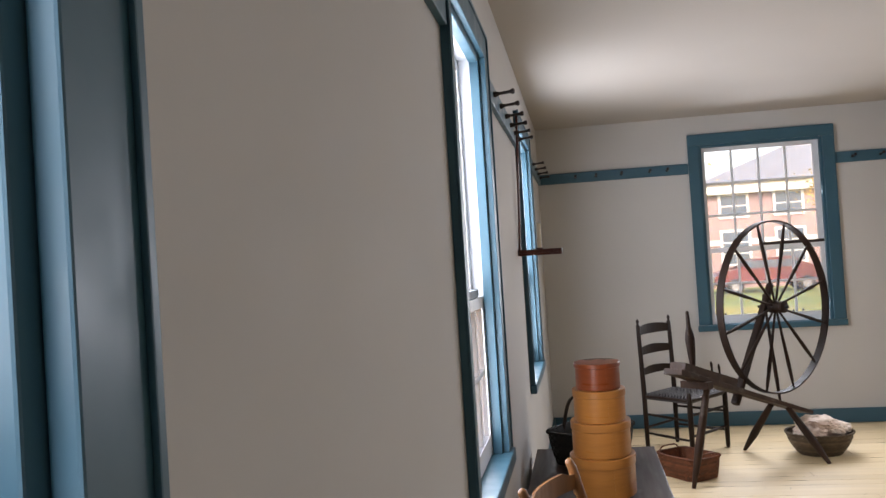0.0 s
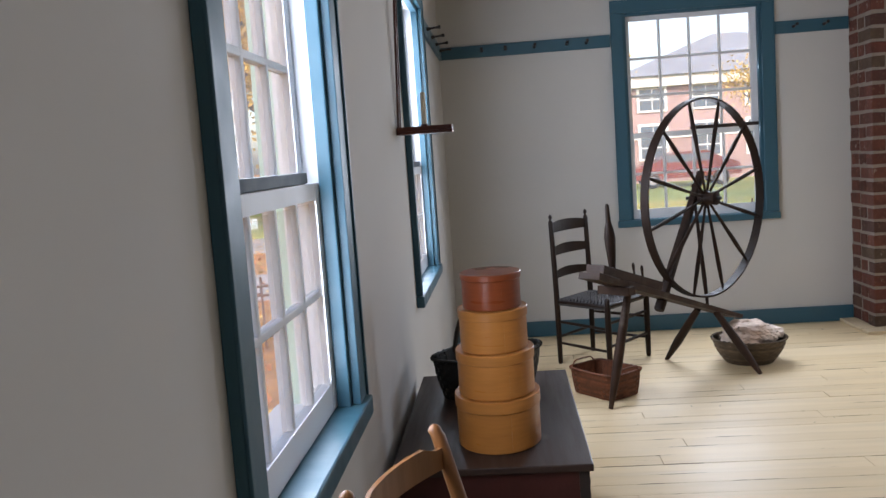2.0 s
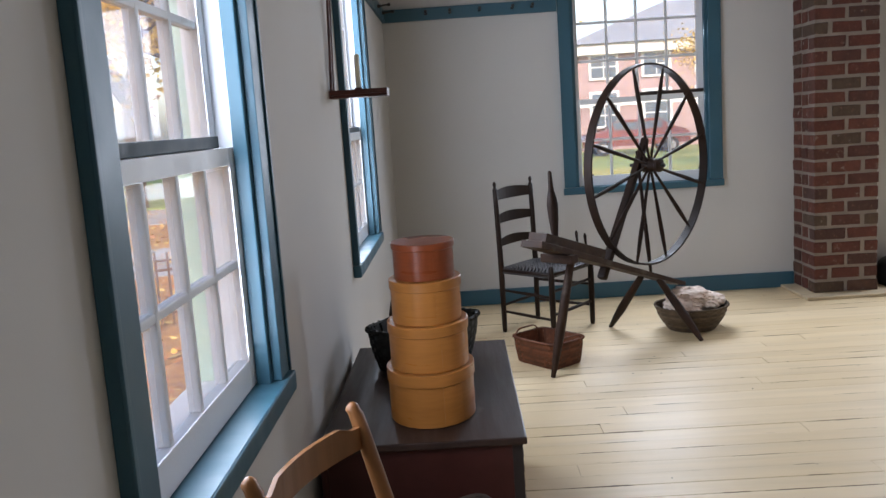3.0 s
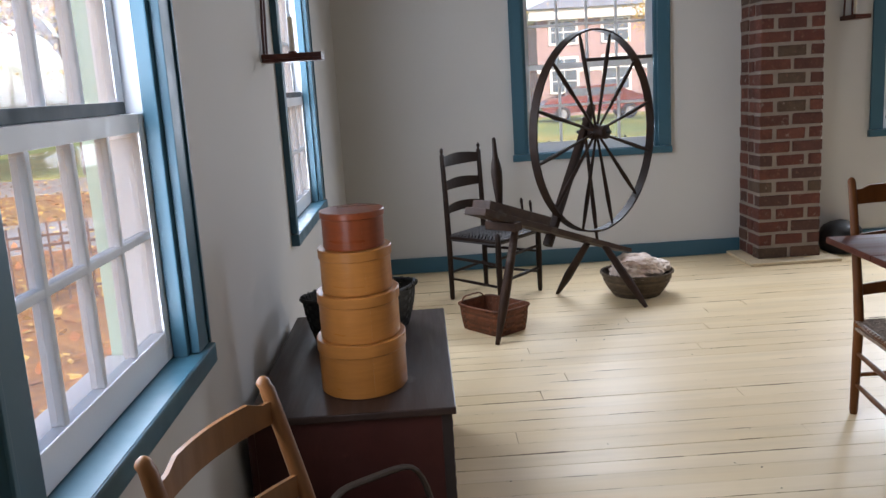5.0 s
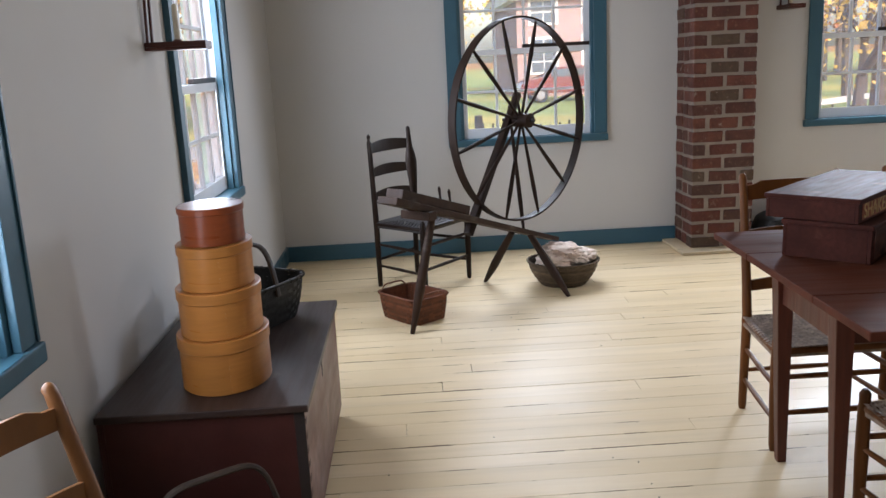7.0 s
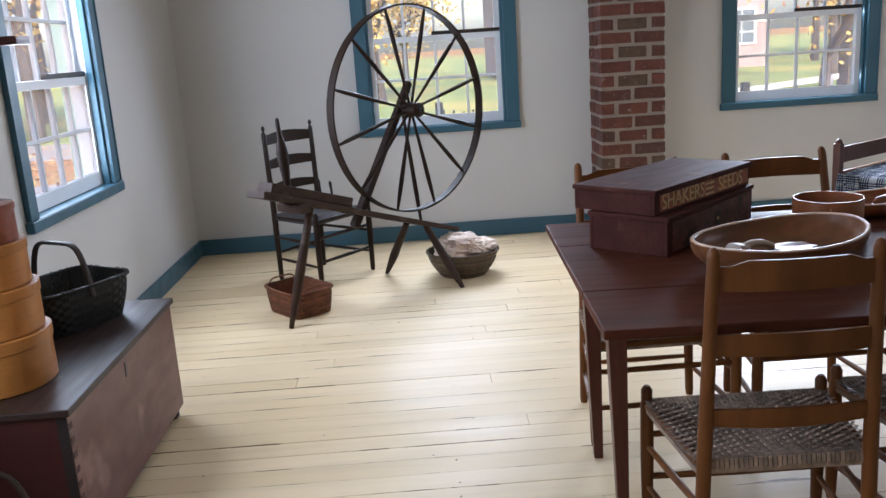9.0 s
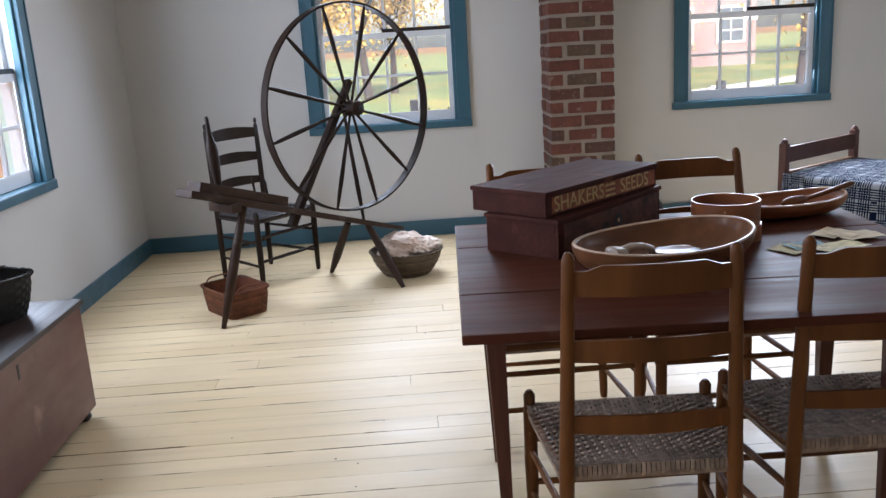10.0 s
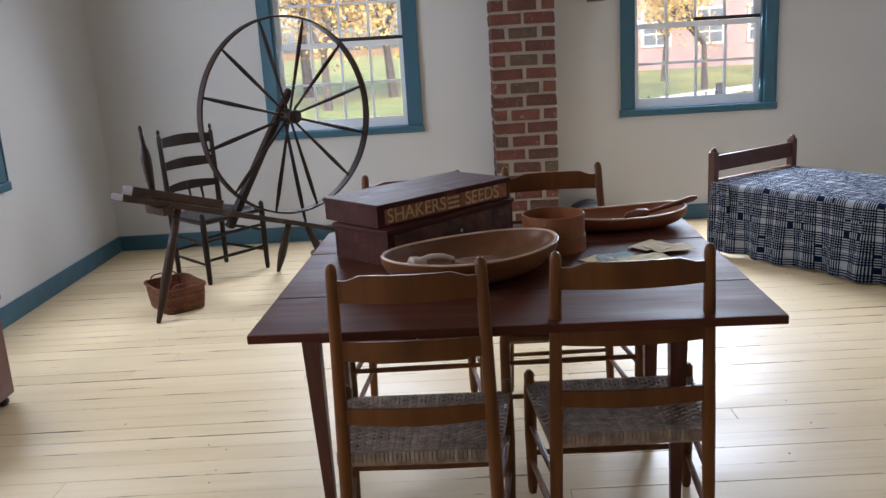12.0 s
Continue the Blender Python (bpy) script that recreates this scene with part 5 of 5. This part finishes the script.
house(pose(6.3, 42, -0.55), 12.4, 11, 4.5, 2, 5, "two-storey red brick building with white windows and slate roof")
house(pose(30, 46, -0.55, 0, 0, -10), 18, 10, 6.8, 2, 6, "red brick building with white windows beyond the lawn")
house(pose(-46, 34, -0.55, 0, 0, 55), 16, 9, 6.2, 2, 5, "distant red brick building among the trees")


def tree(x, y, h, leaf, label, n=1400, spread=0.45, bare=0.0):
    t = thing("tree", pose(x, y, -0.55, 0, 0, rt.uniform(0, 360)), label, "tree")
    bm = bmesh.new()
    tips = []

    def limb(p, d, ln, r, depth):
        q = p + d * ln
        rod(bm, p, q, r, r * 0.62, 7)
        if depth == 0:
            tips.append(q)
            return
        for _ in range(3 if depth > 1 else 2):
            a = Vector((rt.uniform(-1, 1), rt.uniform(-1, 1), rt.uniform(-0.1, 0.9))).normalized()
            limb(q, (d * 0.6 + a * 0.75).normalized(), ln * rt.uniform(0.55, 0.8), r * 0.6, depth - 1)
        tips.append(q)

    limb(Vector((0, 0, -0.1)), Vector((rt.uniform(-0.08, 0.08), rt.uniform(-0.08, 0.08), 1)).normalized(), h * 0.3, h * 0.024, 4)
    part("trunk", bm, BARK, t, smooth=True)
    bm = bmesh.new()
    for _ in range(3 * n):
        c = rt.choice(tips) + Vector((rt.gauss(0, 1), rt.gauss(0, 1), rt.gauss(0, 0.8))) * h * spread * 0.16
        s = rt.uniform(0.05, 0.12) * h / 8
        u = Vector((rt.uniform(-1, 1), rt.uniform(-1, 1), rt.uniform(-1, 1))).normalized()
        v = u.orthogonal().normalized()
        bm.faces.new([bm.verts.new(c + k) for k in (u * s, v * s * 0.6, -u * s, -v * s * 0.6)])
    part("crown", bm, leaf, t)
    return t


for x, y, h, leaf, n in ((0.6, 33, 8, LEAF_GOLD, 2400), (1.5, 36, 7, LEAF_GOLD, 1800), (-3, 36, 10, LEAF_GOLD, 2600), (-5.0, 30, 9, LEAF_GOLD, 2600), (-1.2, 28, 6.5, LEAF_GOLD, 2200), (10.6, 33, 5.5, LEAF_GOLD, 1200), (10.6, 28, 5, LEAF_GOLD, 1500), (-13, 26, 9, LEAF_RUST, 1800), (9.3, 16.2, 9.5, LEAF_GOLD, 1300), (8.3, 15.2, 5, LEAF_GOLD, 420), (12.5, 22, 7, LEAF_GOLD, 1100), (16.5, 31, 9, LEAF_GOLD, 900), (13.2, 24, 7, LEAF_GOLD, 500),
                         (24, 35, 9, LEAF_RUST, 1500), (-10.5, 21.5, 8.5, LEAF_GOLD, 2400), (-14, 18, 9, LEAF_RUST, 2400), (-16, 4, 10, LEAF_RUST, 2200), (-19, 14, 11, LEAF_GOLD, 2600), (-24, 9, 11, LEAF_RUST, 2600), (-17, 23, 10, LEAF_GOLD, 2400), (-30, 26, 12, LEAF_RUST, 2600),
                         (-8.6, 25, 10, LEAF_GOLD, 2200), (-7.0, 30, 11, LEAF_GOLD, 2400), (-12, 34, 13, LEAF_RUST, 2600), (-9, 38, 12, LEAF_GOLD, 2600), (22, 44, 10, LEAF_RUST, 900), (26, 50, 12, LEAF_RUST, 1200), (20.5, 52, 11, LEAF_GOLD, 900), (30, 58, 13, LEAF_RUST, 1500), (24, 60, 13, LEAF_RUST, 1500)):
    tree(x, y, h, leaf, "autumn tree with golden leaves" if leaf is LEAF_GOLD else "autumn tree with rust-coloured leaves", n)


def fence(m, length, n, h, label, mat):
    f = thing("iron_fence", m, label, "fence")
    for k in range(int(length / 2.4) + 1):
        part("post", one_box(k * 2.4 - 0.06, k * 2.4 + 0.06, -0.06, 0.06, 0, h + 0.14, 0.01), mat, f)
    for z in (0.15, h - 0.22, h - 0.12):
        part("rail", one_box(0, length, -0.012, 0.012, z, z + 0.025), mat, f)
    for k in range(n):
        x = (k + 0.5) * length / n
        part("picket", one_box(x - 0.012, x + 0.012, -0.012, 0.012, 0.05, h + rt.uniform(-0.05, 0.03)), mat, f)


fence(pose(2.0, 14.6, -0.55), 9.6, 64, 0.95, "low black iron fence along the lawn", IRON)
fence(pose(-10.5, 6.4, -0.55, 0, 0, 23), 12.0, 100, 0.82, "rusty brown picket fence beyond the leafy lawn", RUSTY)
for k in range(2):
    ob = new("white_rail", solid("white_rail", beam(bmesh.new(), (5.2, 15.8, -0.1 + 0.25 * k), (9.5, 16.8, 0.15 + 0.25 * k), 0.05, 0.1), FAR_WHITE))
    tagged(ob, "white painted rail beside a ramp", "rail", "white ramp rails")
for k in range(3):
    ob = new("rail_post", solid("rail_post", one_box(-0.05, 0.05, -0.05, 0.05, 0, 0.9), FAR_WHITE))
    ob.matrix_basis = pose(5.4 + 1.9 * k, 15.85 + 0.44 * k, -0.55)
    tagged(ob, "white painted post of a ramp rail", "post", "white ramp posts")


def car(m, paint, label):
    c = thing("parked_car", m, label, "car")
    bm = bmesh.new()
    prof = ((-2.2, 0.35), (-2.25, 0.7), (-1.9, 0.95), (-1.2, 1.0), (-0.6, 1.42), (0.9, 1.45), (1.6, 1.0), (2.15, 0.9), (2.25, 0.4))
    a = [bm.verts.new((x, -0.85, z)) for x, z in prof]
    b = [bm.verts.new((x, 0.85, z)) for x, z in prof]
    bm.faces.new(a)
    bm.faces.new(b[::-1])
    for i in range(len(prof)):
        j = (i + 1) % len(prof)
        bm.faces.new((a[i], b[i], b[j], a[j]))
    bmesh.ops.bevel(bm, geom=bm.edges[:], offset=0.06, segments=2, affect="EDGES")
    part("body", bm, paint, c, smooth=True)
    for y in (-0.86, 0.855):
        part("side_window", one_box(-0.95, 1.05, y, y + 0.008, 1.03, 1.34, 0.003), FAR_GLASS, c)
    for x in (-1.4, 1.4):
        for y in (-0.8, 0.8):
            wh = part("wheel", turned(bmesh.new(), (x, y - 0.1, 0.32), (x, y + 0.1, 0.32), ((0, 0.28), (0.1, 0.32), (0.9, 0.32), (1, 0.28)), 20), TYRE, c, smooth=True)
            part("rim", turned(bmesh.new(), (x, y - 0.105, 0.32), (x, y + 0.105, 0.32), ((0, 0.18), (1, 0.18)), 16), ROAD, wh)


car(pose(7.9, 37.5, -0.5), CAR_RED, "red car parked on the road")

# ---- floor planks and bricks ----
floor = new("floor", solid("floor", one_box(XW - THICK, XE + THICK, YS - THICK, YN + THICK, -0.12, -0.022), GAP))
tagged(floor, "pale yellow painted plank floor with dark joints", "floor", kind="structure")
plank_mesh = solid("plank", one_box(0, 1, 0, 1, -0.02, 0), FLOOR)
rnd = random.Random(7)
y = YN - 0.004
row = 0
while y > YS:
    w = rnd.choice((0.098, 0.104, 0.11, 0.12))
    cuts = [XW + 0.004]
    x = XW + rnd.uniform(0.6, 3.6)
    while x < XE - 0.7:
        cuts.append(x)
        x += rnd.uniform(2.4, 4.4)
    cuts.append(XE - 0.004)
    for a, b in zip(cuts, cuts[1:]):
        ob = new("plank", plank_mesh)
        ob.parent = floor
        ob.location = (a, y - w, rnd.uniform(-0.0012, 0.0))
        ob.scale = (b - a - rnd.uniform(0.0015, 0.003), w - rnd.choice((0.0008, 0.0012, 0.0018, 0.0038)), 1)
    y -= w
    row += 1

nails = bmesh.new()
for k in range(130):
    px, py = XW + 0.2 + (XE - XW - 2.4) * rnd.random(), 1.6 + (YN - 1.8) * rnd.random()
    turned(nails, (px, py, -0.003), (px, py, 0.0006), ((0, 0.0035), (0.8, 0.0035), (1, 0.002)), 6)
tagged(part("nail_head", nails, PEG, floor, "small dark nail heads"), kind="stuff")

chimney = thing("chimney", pose(0, 0, 0), "exposed red brick chimney column against the wall", "chimney", kind="structure")
CX0, CX1, CY0, CY1 = 2.83, 3.265, 7.10, YN - 0.001
part("mortar", one_box(CX0 + 0.007, CX1 - 0.007, CY0 + 0.007, CY1, 0.022, TOP - 0.001), MORTAR, chimney, "grey lime mortar")
part("plinth", one_box(CX0 - 0.1, CX1 + 0.1, CY0 - 0.13, CY1, 0.0015, 0.021, 0.004), HEARTH, chimney, "yellow painted hearth board")
brick_meshes = []
for k in range(6):
    bm = one_box(0, 1, 0, 1, 0, 1)
    bmesh.ops.bevel(bm, geom=bm.edges[:], offset=0.035, segments=1, affect="EDGES")
    for v in bm.verts:
        v.co += Vector((rnd.uniform(-0.02, 0.02), rnd.uniform(-0.012, 0.012), rnd.uniform(-0.05, 0.05)))
    brick_meshes.append(solid("brick", bm, BRICK))


def brick(x0, x1, y0, y1, z0, z1):
    ob = new("brick", rnd.choice(brick_meshes))
    ob.parent = chimney
    j = 0.0025
    ob.location = (x0 + rnd.uniform(-j, j), y0 + rnd.uniform(-j, j), z0 + rnd.uniform(-j, j))
    ob.scale = (x1 - x0, y1 - y0, z1 - z0)


z, c, pitch, jt = 0.024, 0, 0.0925, 0.021
while z + pitch < TOP:
    zt = z + pitch - jt
    mid = (CX0 + CX1) / 2
    h = 0.10
    if c % 2 == 0:
        brick(CX0, mid - jt / 2, CY0, CY0 + h, z, zt)
        brick(mid + jt / 2, CX1, CY0, CY0 + h, z, zt)
        ys = [CY0 + h + jt, CY0 + h + jt + 0.115, CY1]
        for a, b in zip(ys, ys[1:]):
            brick(CX0, CX0 + h, a, b - jt, z, zt)
            brick(CX1 - h, CX1, a, b - jt, z, zt)
    else:
        brick(CX0, CX0 + h - 0.01, CY0, CY0 + 0.20, z, zt)
        brick(CX0 + h + jt, CX1 - h - jt, CY0, CY0 + h, z, zt)
        brick(CX1 - h + 0.01, CX1, CY0, CY0 + 0.20, z, zt)
        brick(CX0, CX0 + h, CY0 + 0.20 + jt, CY1 - 0.004, z, zt)
        brick(CX1 - h, CX1, CY0 + 0.20 + jt, CY1 - 0.004, z, zt)
    z += pitch
    c += 1
